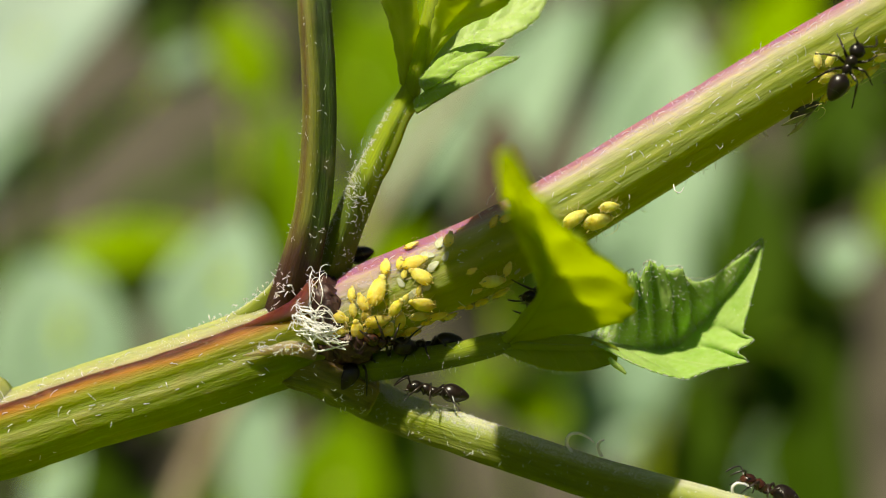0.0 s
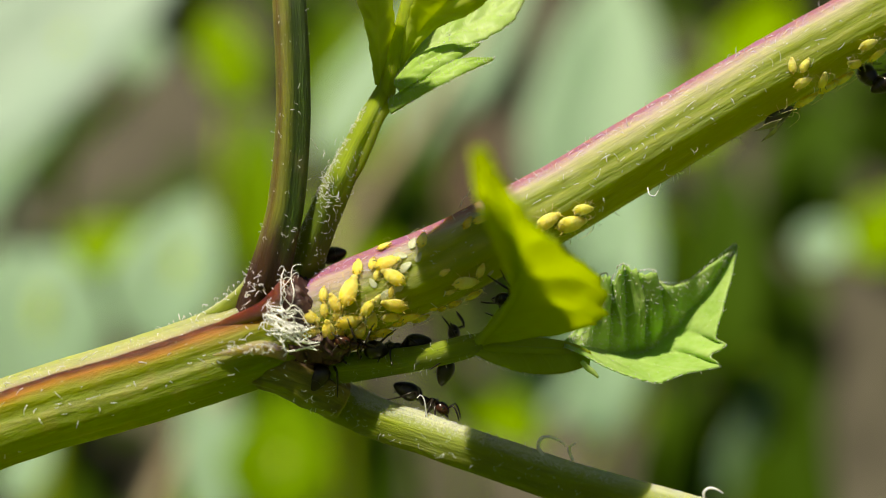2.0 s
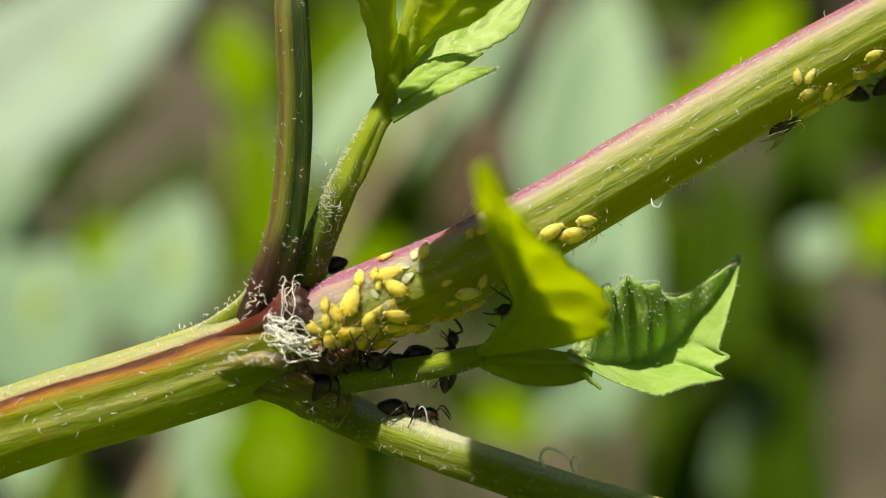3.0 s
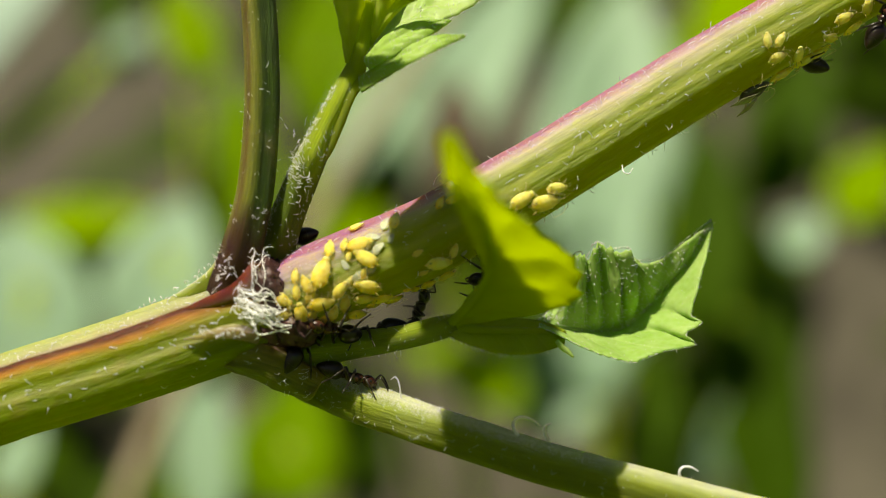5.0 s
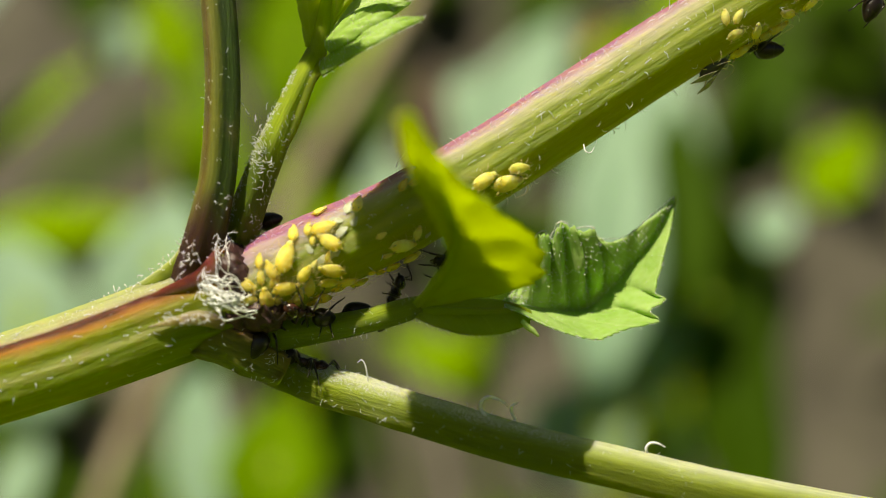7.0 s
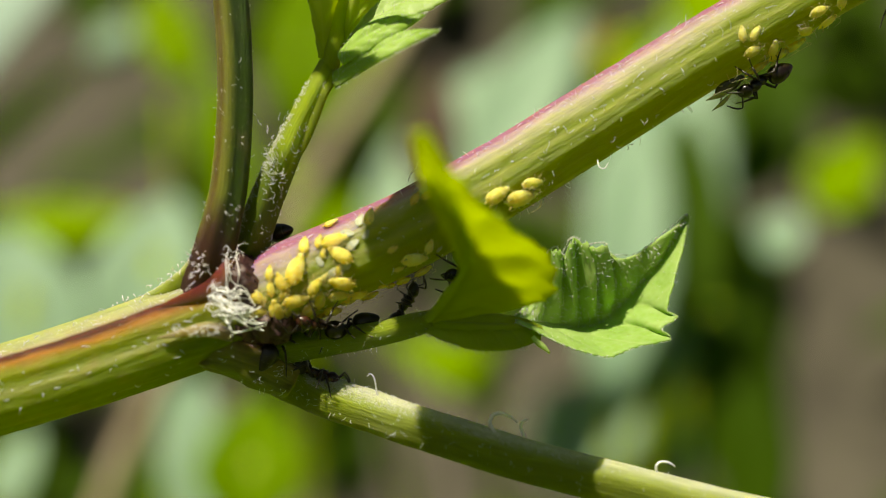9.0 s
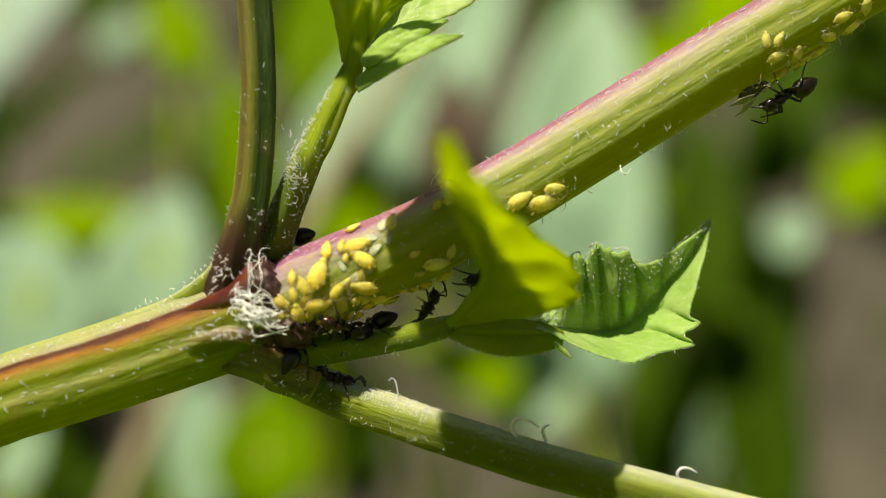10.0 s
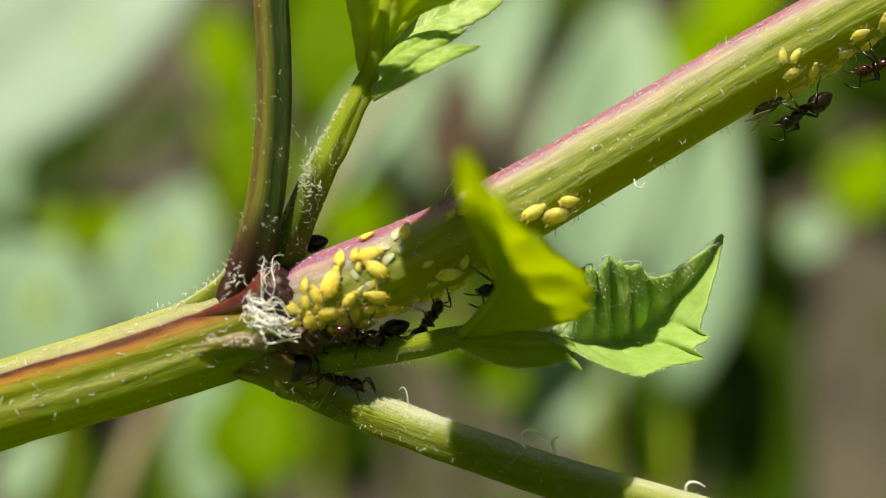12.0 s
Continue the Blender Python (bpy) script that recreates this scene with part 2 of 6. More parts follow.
M_MOSS = leaf_material("moss_green_leaf", (0.13, 0.23, 0.003), (0.20, 0.32, 0.006), (0.60, 0.80, 0.0), through=0.5, vein=(0.2, 0.34, 0.01), frost=0.0, cell=300.0, sheen=0.05, rough=0.7)
# Deep leaf green, darkened further so that the colour holds the background's shade.
M_DARK = leaf_material("deep_green_shaded_leaf", (0.032, 0.064, 0.002), (0.055, 0.105, 0.004), (0.22, 0.38, 0.001), through=0.36, vein=(0.05, 0.12, 0.005), frost=0.0, cell=300.0, sheen=0.06, rough=0.6)
# Young stem green made darker: the stalk's shade is put into the colour.
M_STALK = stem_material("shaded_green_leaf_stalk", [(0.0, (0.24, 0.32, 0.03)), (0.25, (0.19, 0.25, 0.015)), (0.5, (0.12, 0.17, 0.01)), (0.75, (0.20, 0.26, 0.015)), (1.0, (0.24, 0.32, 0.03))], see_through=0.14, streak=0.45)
M_BRACT = stem_material("pale_bract", [(0.0, (0.36, 0.30, 0.2)), (0.3, (0.38, 0.26, 0.2)), (0.6, (0.22, 0.2, 0.07)), (1.0, (0.36, 0.30, 0.2))])
M_SHED = skin_material("shed_aphid_skin", (0.36, 0.37, 0.20), (0.56, 0.56, 0.40), rough=0.6, sss=0.3, relief=1.0)
M_HAIR = skin_material("white_hair", (0.74, 0.72, 0.66), (0.84, 0.82, 0.77), rough=0.4, sss=0.3)
M_WOOL = skin_material("white_wool", (0.86, 0.85, 0.85), (0.93, 0.92, 0.92), rough=0.4)
M_APHID = skin_material("yellow_aphid_skin", (0.76, 0.46, 0.05), (0.90, 0.68, 0.21), rough=0.85, scale=1300.0, sss=0.8, vary=0.15, gloss=0.15, relief=0.9)
M_APHID_PALE = skin_material("pale_yellow_aphid_skin", (0.82, 0.57, 0.10), (0.91, 0.76, 0.30), rough=0.85, scale=1300.0, sss=0.8, vary=0.12, gloss=0.15, relief=0.9)
M_LIMB = skin_material("translucent_limb", (0.55, 0.42, 0.10), (0.66, 0.54, 0.2), rough=0.5, sss=0.5)
M_DUSK = skin_material("dusky_limb_tip", (0.05, 0.04, 0.02), (0.09, 0.07, 0.03), rough=0.35)
M_ANT = skin_material("black_ant_shell", (0.006, 0.004, 0.003), (0.014, 0.007, 0.004), rough=0.3, relief=0.2)
M_ANT_RED = skin_material("red_brown_ant_shell", (0.025, 0.008, 0.005), (0.06, 0.02, 0.01), rough=0.24, relief=0.15)
M_ANT_LEG = skin_material("dark_brown_ant_leg", (0.010, 0.006, 0.004), (0.018, 0.010, 0.006), rough=0.35)
M_WING = skin_material("smoky_wing", (0.22, 0.2, 0.13), (0.35, 0.32, 0.22), rough=0.2)
M_SOIL = skin_material("dry_soil", (0.046, 0.039, 0.027), (0.088, 0.076, 0.054), rough=0.9, scale=40.0, relief=0.9)
M_TWIG = skin_material("dry_twig", (0.30, 0.23, 0.15), (0.42, 0.34, 0.24), rough=0.8, scale=200.0)

M_FLOWER = skin_material("orange_yellow_petals", (0.75, 0.38, 0.01), (0.85, 0.5, 0.02), rough=0.6, scale=200.0)
M_SOIL_GAP = skin_material("dark_soil_gap", (0.045, 0.024, 0.014), (0.085, 0.05, 0.03), rough=0.8, scale=200.0)

# ---- the plant's shapes, in millimetres ----
MM = 0.001


def smooth_path(points, n):
    """n points on a smooth curve through the given ones."""
    pts = [Vector(p) for p in points]
    ext = [2 * pts[0] - pts[1], *pts, 2 * pts[-1] - pts[-2]]
    out = []
    for i in range(n):
        s = i / (n - 1) * (len(pts) - 1)
        k = min(int(s), len(pts) - 2)
        u = s - k
        a, b, c, d = ext[k:k + 4]
        out.append(0.5 * (2 * b + (c - a) * u + (2 * a - 5 * b + 4 * c - d) * u * u + (3 * b - a - 3 * c + d) * u ** 3))
    return out


def blend(values, s):
    """The value at s (0 to 1) along evenly spaced values."""
    x = s * (len(values) - 1)
    k = min(int(x), len(values) - 2)
    return values[k] + (values[k + 1] - values[k]) * (x - k)


def frame_at(path, i, ref):
    t = (path[min(i + 1, len(path) - 1)] - path[max(i - 1, 0)]).normalized()
    up = Vector(ref)
    up = (up - up.dot(t) * t).normalized()
    return t, up, t.cross(up)


def tube_mesh(bm, path, radii, sides=10, ref=(0, 0, 1), ribs=(), lump=0.0, cap=True, flat=1.0):
    """Sweeps a ribbed round section along path into bm; u runs round from the top, v along in millimetres."""
    uv = bm.loops.layers.uv.verify()
    rings, run, n = [], 0.0, len(path)
    marks = []
    for i, p in enumerate(path):
        t, up, side = frame_at(path, i, ref)
        if i:
            run += (path[i] - path[i - 1]).length
        marks.append(run)
        ring = []
        for k in range(sides):
            a = 2 * math.pi * k / sides
            r = blend(radii, i / (n - 1))
            r *= 1 + sum(amp * math.cos(m * a + ph) for m, amp, ph in ribs)
            q = p + r * (math.cos(a) * up + flat * math.sin(a) * side)
            if lump:
                q += lump * r * noise.noise_vector(q * 0.9) * 0.6 + 0.3 * lump * r * noise.noise_vector(q * 3.1)
            ring.append(bm.verts.new(q * MM))
        rings.append(ring)
    for i in range(n - 1):
        for k in range(sides):
            j = (k + 1) % sides
            f = bm.faces.new((rings[i][k], rings[i][j], rings[i + 1][j], rings[i + 1][k]))
            f.smooth = True
            for loop, (uu, vv) in zip(f.loops, ((k, i), (k + 1, i), (k + 1, i + 1), (k, i + 1))):
                loop[uv].uv = (uu / sides, marks[vv])
    if cap:
        for ring, p, flip in ((rings[0], path[0], 0), (rings[-1], path[-1], 1)):
            c = bm.verts.new(p * MM)
            for k in range(sides):
                a, b = ring[k], ring[(k + 1) % sides]
                f = bm.faces.new((a, b, c) if flip else (b, a, c))
                f.smooth = True


def ball_mesh(bm, centre, radii, axis=(1, 0, 0), up=(0, 0, 1), taper=0.0, sides=12, rings=9, bumps=0.0):
    """An egg: radii along its axis, across and up; taper narrows the axis end."""
    x = Vector(axis).normalized()
    z = Vector(up)
    z = (z - z.dot(x) * x).normalized()
    y = z.cross(x)
    rows = []
    for i in range(1, rings):
        a = math.pi * i / rings
        c, s = -math.cos(a), math.sin(a)
        w = s * (1 - taper * c)
        row = []
        for k in range(sides):
            b = 2 * math.pi * k / sides
            q = Vector(centre) + radii[0] * c * x + w * (radii[1] * math.cos(b) * y + radii[2] * math.sin(b) * z)
            if bumps:
                q += bumps * radii[1] * noise.noise_vector(q * 4)
            row.append(bm.verts.new(q * MM))
        rows.append(row)
    ends = [bm.verts.new((Vector(centre) + e * radii[0] * x) * MM) for e in (-1, 1)]
    for i in range(len(rows) - 1):
        for k in range(sides):
            j = (k + 1) % sides
            bm.faces.new((rows[i][k], rows[i][j], rows[i + 1][j], rows[i + 1][k])).smooth = True
    for k in range(sides):
        j = (k + 1) % sides
        bm.faces.new((rows[0][j], rows[0][k], ends[0])).smooth = True
        bm.faces.new((rows[-1][k], rows[-1][j], ends[1])).smooth = True


def blade_mesh(bm, mid, left, right, n=40, m=8, teeth=0, depth=0.0, bulge=0.0, pucker=0.0, thick=0.12, lead=0.0, seed=0, calm=1.0, pleat=0.0):
    """A leaf blade with thickness between three curves: midrib and two margins, toothed at the margins."""
    uv = bm.loops.layers.uv.verify()
    mid, left, right = smooth_path(mid, n), smooth_path(left, n), smooth_path(right, n)
    grid = []
    for i in range(n):
        s = i / (n - 1)
        row = []
        for k in range(-m, m + 1):
            edge = left if k < 0 else right
            u = abs(k) / m
            e = edge[i]
            if teeth and lead < s < 0.97:
                w = (s - lead) * teeth % 1.0
                e = e + (e - mid[i]) * depth * (w - 0.6) * (1 - 0.5 * s) * (1 if int((s - lead) * teeth) % 2 else 0.7)
            q = mid[i].lerp(e, u)
            row.append((q, u, s))
        grid.append(row)
    nx, ny = n, 2 * m + 1
    pts = [[g[0] for g in row] for row in grid]
    top, low = [], []
    for i in range(nx):
        a, b = [], []
        for k in range(ny):
            du = pts[i][min(k + 1, ny - 1)] - pts[i][max(k - 1, 0)]
            dv = pts[min(i + 1, nx - 1)][k] - pts[max(i - 1, 0)][k]
            nrm = du.cross(dv)
            nrm = nrm.normalized() if nrm.length > 1e-9 else Vector((0, 0, 1))
            u, s = grid[i][k][1], grid[i][k][2]
            vein = abs(math.sin((s * 6.0 - u * 1.1) * math.pi))
            lift = bulge * math.sin(math.pi * u) * math.sin(math.pi * min(1, s * 1.05)) + pucker * (vein - 0.5) * math.sin(math.pi * min(1.0, u * 1.15)) \
                + pucker * 0.6 * noise.noise(pts[i][k] * 0.9 + Vector((seed, 0, 0)))
            if k > m:
                lift *= calm
            elif pleat:
                lift += pleat * math.sin(math.pi * min(1.0, u * 0.8)) * (abs(math.sin((s * 7.4 - u * 0.5) * math.pi)) ** 0.7 - 0.5) * math.sin(math.pi * s) ** 0.6
            q = pts[i][k] + nrm * lift
            half = thick * (0.5 if u < 0.95 else 0.3)
            a.append(bm.verts.new((q + nrm * half) * MM))
            b.append(bm.verts.new((q - nrm * half) * MM))
        top.append(a)
        low.append(b)
    for i in range(nx - 1):
        for k in range(ny - 1):
            for g, quad in ((top, ((i, k), (i, k + 1), (i + 1, k + 1), (i + 1, k))), (low, ((i, k), (i + 1, k), (i + 1, k + 1), (i, k + 1)))):
                f = bm.faces.new([g[a][b] for a, b in quad])
                f.smooth = True
                for loop, (a, b) in zip(f.loops, quad):
                    loop[uv].uv = (b / (ny - 1), a / (nx - 1))
    rim = [(i, 0) for i in range(nx)] + [(nx - 1, k) for k in range(1, ny)] + [(i, ny - 1) for i in range(nx - 2, -1, -1)] + [(0, k) for k in range(ny - 2, 0, -1)]
    for (a, b), (c, d) in zip(rim, rim[1:] + rim[:1]):
        bm.faces.new((top[a][b], top[c][d], low[c][d], low[a][b])).smooth = True


def part(name, bm, material, parent=None, label=""):
    """Links a bmesh as one mesh object under a thing or a part."""
    bmesh.ops.recalc_face_normals(bm, faces=bm.faces)
    me = bpy.data.meshes.new(name)
    bm.to_mesh(me)
    bm.free()
    me.materials.append(material)
    ob = new(name, me)
    ob.parent = parent
    return tagged(ob, label)


def same(name, me, parent, m=None):
    """One more part on a mesh that is already there."""
    ob = new(name, me)
    ob.parent = parent
    if m is not None:
        ob.matrix_basis = m
    return ob


def stance(place, forward, up):
    """The pose of a thing at place, in millimetres, whose x looks forward and whose z is up."""
    x = Vector(forward).normalized()
    z = Vector(up)
    z = (z - z.dot(x) * x).normalized()
    m = Matrix((x, z.cross(x), z)).transposed().to_4x4()
    m.translation = Vector(place) * MM
    return m


# ---- ground, bank and undergrowth ----
def lie(x, y):
    """The ground's height in metres: level under the plant, a bank behind it."""
    s = min(1.0, max(0.0, (y - 0.20) / 0.42))
    return -0.25 + 0.62 * s * s * (3 - 2 * s) + 0.02 * noise.noise(Vector((x * 4, y * 4, 0))) + 0.006 * noise.noise(Vector((x * 25, y * 25, 3)))


def build_ground():
    bm = bmesh.new()
    fine = [-0.6 + 0.03 * i for i in range(70)]
    ys = [-60, -12, -3, -1.2] + fine + [1.9, 4, 14, 60, 400]
    xs = [-400, -60, -12, -3, -1.3] + [-0.9 + 0.04 * i for i in range(46)] + [1.3, 3, 12, 60, 400]
    grid = [[bm.verts.new((x, y, lie(x, y))) for x in xs] for y in ys]
    for j in range(len(ys) - 1):
        for i in range(len(xs) - 1):
            bm.faces.new((grid[j][i], grid[j][i + 1], grid[j + 1][i + 1], grid[j + 1][i])).smooth = True
    return tagged(part("ground", bm, M_SOIL), "dry brown soil rising into a bank behind the plants", "ground", kind="structure")


build_ground()


def add_leaf(bm, base, tip_way, normal, length, width, droop=0.15, n=14, m=3):
    """A plain lance-shaped leaf, in millimetres, arched away from its normal."""
    x = Vector(tip_way).normalized()
    z = Vector(normal)
    z = (z - z.dot(x) * x).normalized()
    y = z.cross(x)
    mid, lft, rgt = [], [], []
    for i in range(7):
        s = i / 6
        w = width * 0.5 * math.sin(math.pi * min(1, s * 0.96 + 0.04) ** 0.8) ** 0.8 if i < 6 else 0.01
        c = Vector(base) + x * length * s - z * droop * length * s * s
        mid.append(c)
        lft.append(c - y * w + z * w * 0.25)
        rgt.append(c + y * w + z * w * 0.25)
    blade_mesh(bm, mid, lft, rgt, n=n, m=m, thick=0.3, teeth=7, depth=0.12, pucker=length * 0.01, lead=0.1)


def undergrowth(count, seed):
    """Dark leaves that cover the bank, past counting."""
    rng = random.Random(seed)
    bm = bmesh.new()
    for _ in range(count):
        x, y = rng.uniform(-0.38, 0.38), rng.uniform(0.30, 0.62)
        z = lie(x, y)
        base = Vector((x, y, z + rng.uniform(0.0, 0.05))) * 1000
        if (-0.17 < x < -0.08 and 0.0 < z < 0.085) or (0.14 < x < 0.19 and -0.09 < z < -0.01) or (-0.01 < x < 0.07 and -0.12 < z < -0.03):
            continue  # bare patches of soil
        way = Vector((rng.uniform(-1, 1), rng.uniform(-1, 0.2), rng.uniform(-0.2, 0.9)))
        add_leaf(bm, base, way, (rng.uniform(-0.5, 0.5), -0.7, 0.8), rng.uniform(22, 55), rng.uniform(10, 24), rng.uniform(0.1, 0.5), n=7, m=1)
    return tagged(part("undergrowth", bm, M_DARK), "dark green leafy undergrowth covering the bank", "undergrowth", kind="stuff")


undergrowth(700, 5)


def fill_foliage(count, seed):
    """Unseen leaves added on both sides of the plant and behind the one who looks at it; they tint the fill light green
    and block low sky.
    """
    rng = random.Random(seed)
    bm = bmesh.new()
    for _ in range(count):
        a = rng.uniform(-0.15, math.pi + 0.15)
        r = rng.uniform(0.30, 0.55)
        x, y = r * math.cos(a), -r * math.sin(a) * 0.9
        base = Vector((x, y, lie(x, y) + rng.uniform(0.0, 0.12 + 0.45 * (r - 0.25)) + 0.12 * rng.random())) * 1000
        way = Vector((rng.uniform(-1, 1), rng.uniform(-1, 1), rng.uniform(-0.2, 0.9)))
        add_leaf(bm, base, way, (rng.uniform(-0.6, 0.6), rng.uniform(-0.6, 0.6), 0.8), rng.uniform(30, 80), rng.uniform(14, 34), rng.uniform(0.1, 0.5), n=7, m=1)
    return tagged(part("thicket", bm, M_LIME), "unseen green leaves added around the plant to tint its fill light", "thicket", kind="stuff")


fill_foliage(600, 6)


def low_growth(count, seed):
    """Unseen low leaves over the soil under the plant, added to bounce sunlight up to the stems."""
    rng = random.Random(seed)
    bm = bmesh.new()
    for _ in range(count):
        x, y = rng.uniform(-0.3, 0.3), rng.uniform(-0.3, 0.2)
        base = Vector((x, y, lie(x, y) + rng.uniform(0.02, 0.12))) * 1000
        way = Vector((rng.uniform(-1, 1), rng.uniform(-1, 1), rng.uniform(-0.2, 0.3)))
        add_leaf(bm, base, way, (rng.uniform(-0.4, 0.4), rng.uniform(-0.4, 0.4), 1.0), rng.uniform(30, 70), rng.uniform(18, 36), rng.uniform(0.05, 0.3), n=7, m=1)
    return tagged(part("low_growth", bm, M_LIME), "unseen bright green low leaves added over the soil to bounce light up", "ground cover", kind="stuff")


low_growth(420, 7)


def herb(root, stalk, radius, label):
    """A background plant: an Empty at its root with a stalk; leaves are added to it."""
    thing = new("leafy_herb")
    tagged(thing, label, "plant", group="plants behind")
    thing.location = Vector(root) * MM
    bm = bmesh.new()
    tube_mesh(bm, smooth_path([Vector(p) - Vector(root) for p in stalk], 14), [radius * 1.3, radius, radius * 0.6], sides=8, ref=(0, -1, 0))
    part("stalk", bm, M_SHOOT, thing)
    return thing


def herb_leaf(thing, centre, length, width, turn, material, tilt=(0.0, -0.75, 0.65), droop=0.12):
    """A leaf of a background plant, its tip turned by so many degrees from the right, with a stalk to the plant's stem."""
    a = radians(turn)
    root = thing.location / MM
    way = Vector((math.cos(a), 0.25 * math.sin(a), math.sin(a)))
    base = Vector(centre) - root - way * length * 0.5
    bm = bmesh.new()
    add_leaf(bm, base, way, tilt, length, width, droop)
    leaf = part("leaf", bm, material, thing)
    return leaf


plant = herb((-87.66, 170.00, -258.00), [(-87.66, 170.00, -258.00), (-71.66, 164.00, -101.20), (-67.66, 150.00, 35.61)], 2.0, "tall herb with broad pale bluish-green leaves")
herb_leaf(plant, (-69.60, 150.00, 35.67), 60.1, 32.5, 52, M_PALE)
herb_leaf(plant, (-80.60, 165.00, 17.15), 30.1, 18.0, 70, M_GLAUCOUS)
swaying_herb_a = plant

plant = herb((-89.05, 160.00, -258.00), [(-89.05, 160.00, -258.00), (-68.05, 154.00, -124.29), (-59.05, 140.00, -10.58)], 2.0, "herb with pale bluish-green leaves in sun")
herb_leaf(plant, (-60.83, 140.00, -13.25), 32.0, 23.1, 105, M_GLAUCOUS)
herb_leaf(plant, (-54.01, 118.00, -33.08), 11.8, 6.3, 70, M_GLAUCOUS)
swaying_herb_b = plant

plant = herb((-42.06, 148.00, -258.00), [(-42.06, 148.00, -258.00), (-31.06, 142.00, -120.63), (-32.06, 128.00, -3.25)], 2.0, "herb with upright pale grey-green leaves")
herb_leaf(plant, (-32.90, 128.00, -4.92), 25.0, 16.7, 78, M_GLAUCOUS)
herb_leaf(plant, (-26.28, 120.00, -27.87), 27.2, 8.8, 95, M_GLAUCOUS)
# Dark gap between the pale leaves, put in as a small dark leaf.
herb_leaf(plant, (-54.00, 190.00, 44.00), 14.4, 11.2, 60, M_DARK)
herb_leaf(plant, (-47.00, 172.00, 33.40), 10.5, 8.6, 75, M_GLAUCOUS)
swaying_herb_c = plant

plant = herb((17.78, 190.00, -258.00), [(17.78, 190.00, -258.00), (18.78, 184.00, -111.77), (7.78, 170.00, 14.46)], 2.0, "herb with tall pale grey-green leaves")
herb_leaf(plant, (14.96, 170.00, 29.83), 49.2, 17.4, 62, M_GLAUCOUS)
herb_leaf(plant, (-1.78, 150.00, 21.12), 37.4, 10.3, 60, M_GLAUCOUS)
herb_leaf(plant, (40.69, 165.00, -1.90), 38.1, 12.0, 95, M_GLAUCOUS)
herb_leaf(plant, (34.13, 190.00, -31.13), 29.0, 21.2, 40, M_GLAUCOUS)
swaying_herb_d = plant

plant = herb((37.32, 162.00, -258.00), [(37.32, 162.00, -258.00), (37.60, 162.00, -120.00), (36.00, 160.00, -8.00)], 1.8, "herb with one broad upright pale leaf")
herb_leaf(plant, (37.32, 160.00, 18.72), 58.8, 24.5, 80, M_GLAUCOUS)
swaying_herb_i = plant

plant = herb((81.02, 170.00, -258.00), [(81.02, 170.00, -258.00), (72.02, 164.00, -136.71), (51.02, 150.00, -35.42)], 1.6, "herb with a pale narrow leaf")
herb_leaf(plant, (54.02, 150.00, -33.42), 20.3, 7.3, 60, M_GLAUCOUS, tilt=(0.5, -0.85, 0.1))
herb_leaf(plant, (66.90, 150.00, -0.84), 9.8, 7.9, 50, M_GLAUCOUS)
swaying_herb_e = plant

plant = herb((-44.02, 170.00, -258.00), [(-44.02, 170.00, -258.00), (-33.02, 164.00, -102.60), (-34.02, 150.00, 32.80)], 1.6, "young herb with lime-green leaves")
herb_leaf(plant, (-33.55, 150.00, 33.27), 19.6, 10.3, 112, M_LIME)
herb_leaf(plant, (-55.98, 150.00, 20.65), 27.1, 6.5, 48, M_LIME)
herb_leaf(plant, (-63.16, 200.00, 1.28), 37.2, 11.6, 10, M_LIME)
swaying_herb_f = plant

plant = herb((-23.87, 130.00, -258.00), [(-23.87, 130.00, -258.00), (-12.87, 124.00, -134.40), (-13.87, 110.00, -30.81)], 1.6, "young herb with a rounded lime-green leaf")
herb_leaf(plant, (-13.87, 110.00, -30.43), 17.3, 14.3, 85, M_MOSS)
swaying_herb_g = plant

plant = herb((-27.38, 230.00, -248.96), [(-27.38, 230.00, -248.96), (-16.38, 224.00, -96.33), (-17.38, 210.00, 36.31)], 1.6, "young herb with soft lime-green leaves")
herb_leaf(plant, (-15.38, 210.00, 37.52), 41.0, 20.1, 95, M_MOSS)
herb_leaf(plant, (-34.27, 210.00, 17.01), 39.8, 14.5, 97, M_MOSS)
herb_leaf(plant, (-12.55, 210.00, 2.54), 31.4, 15.7, 120, M_LIME)
herb_leaf(plant, (-3.00, 215.00, 46.00), 38.0, 20.0, 80, M_LIME)
herb_leaf(plant, (11.88, 170.00, -26.55), 24.6, 11.3, 150, M_LIME)

plant = herb((74.21, 210.00, -256.96), [(74.21, 210.00, -256.96), (70.21, 204.00, -105.04), (54.21, 190.00, 26.89)], 1.6, "young herb with sunlit lime-green leaves")
herb_leaf(plant, (54.21, 190.00, 30.24), 26.8, 17.9, 45, M_LIME)
herb_leaf(plant, (50.87, 190.00, 3.46), 22.3, 13.4, 92, M_LIME)
herb_leaf(plant, (63.79, 180.00, 42.92), 27.8, 13.9, 60, M_LIME)
herb_leaf(plant, (93.50, 190.00, 9.00), 22.1, 13.3, 50, M_LIME)

plant = herb((88.03, 220.00, -253.92), [(88.03, 220.00, -253.92), (84.03, 214.00, -126.19), (68.03, 200.00, -18.46)], 2.4, "tall herb with deep green hanging leaves darkened as in shade")
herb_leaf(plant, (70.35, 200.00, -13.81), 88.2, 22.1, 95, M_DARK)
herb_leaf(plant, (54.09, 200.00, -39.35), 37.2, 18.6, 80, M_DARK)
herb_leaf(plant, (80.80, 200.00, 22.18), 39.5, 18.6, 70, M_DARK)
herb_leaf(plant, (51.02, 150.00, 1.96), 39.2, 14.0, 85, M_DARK)
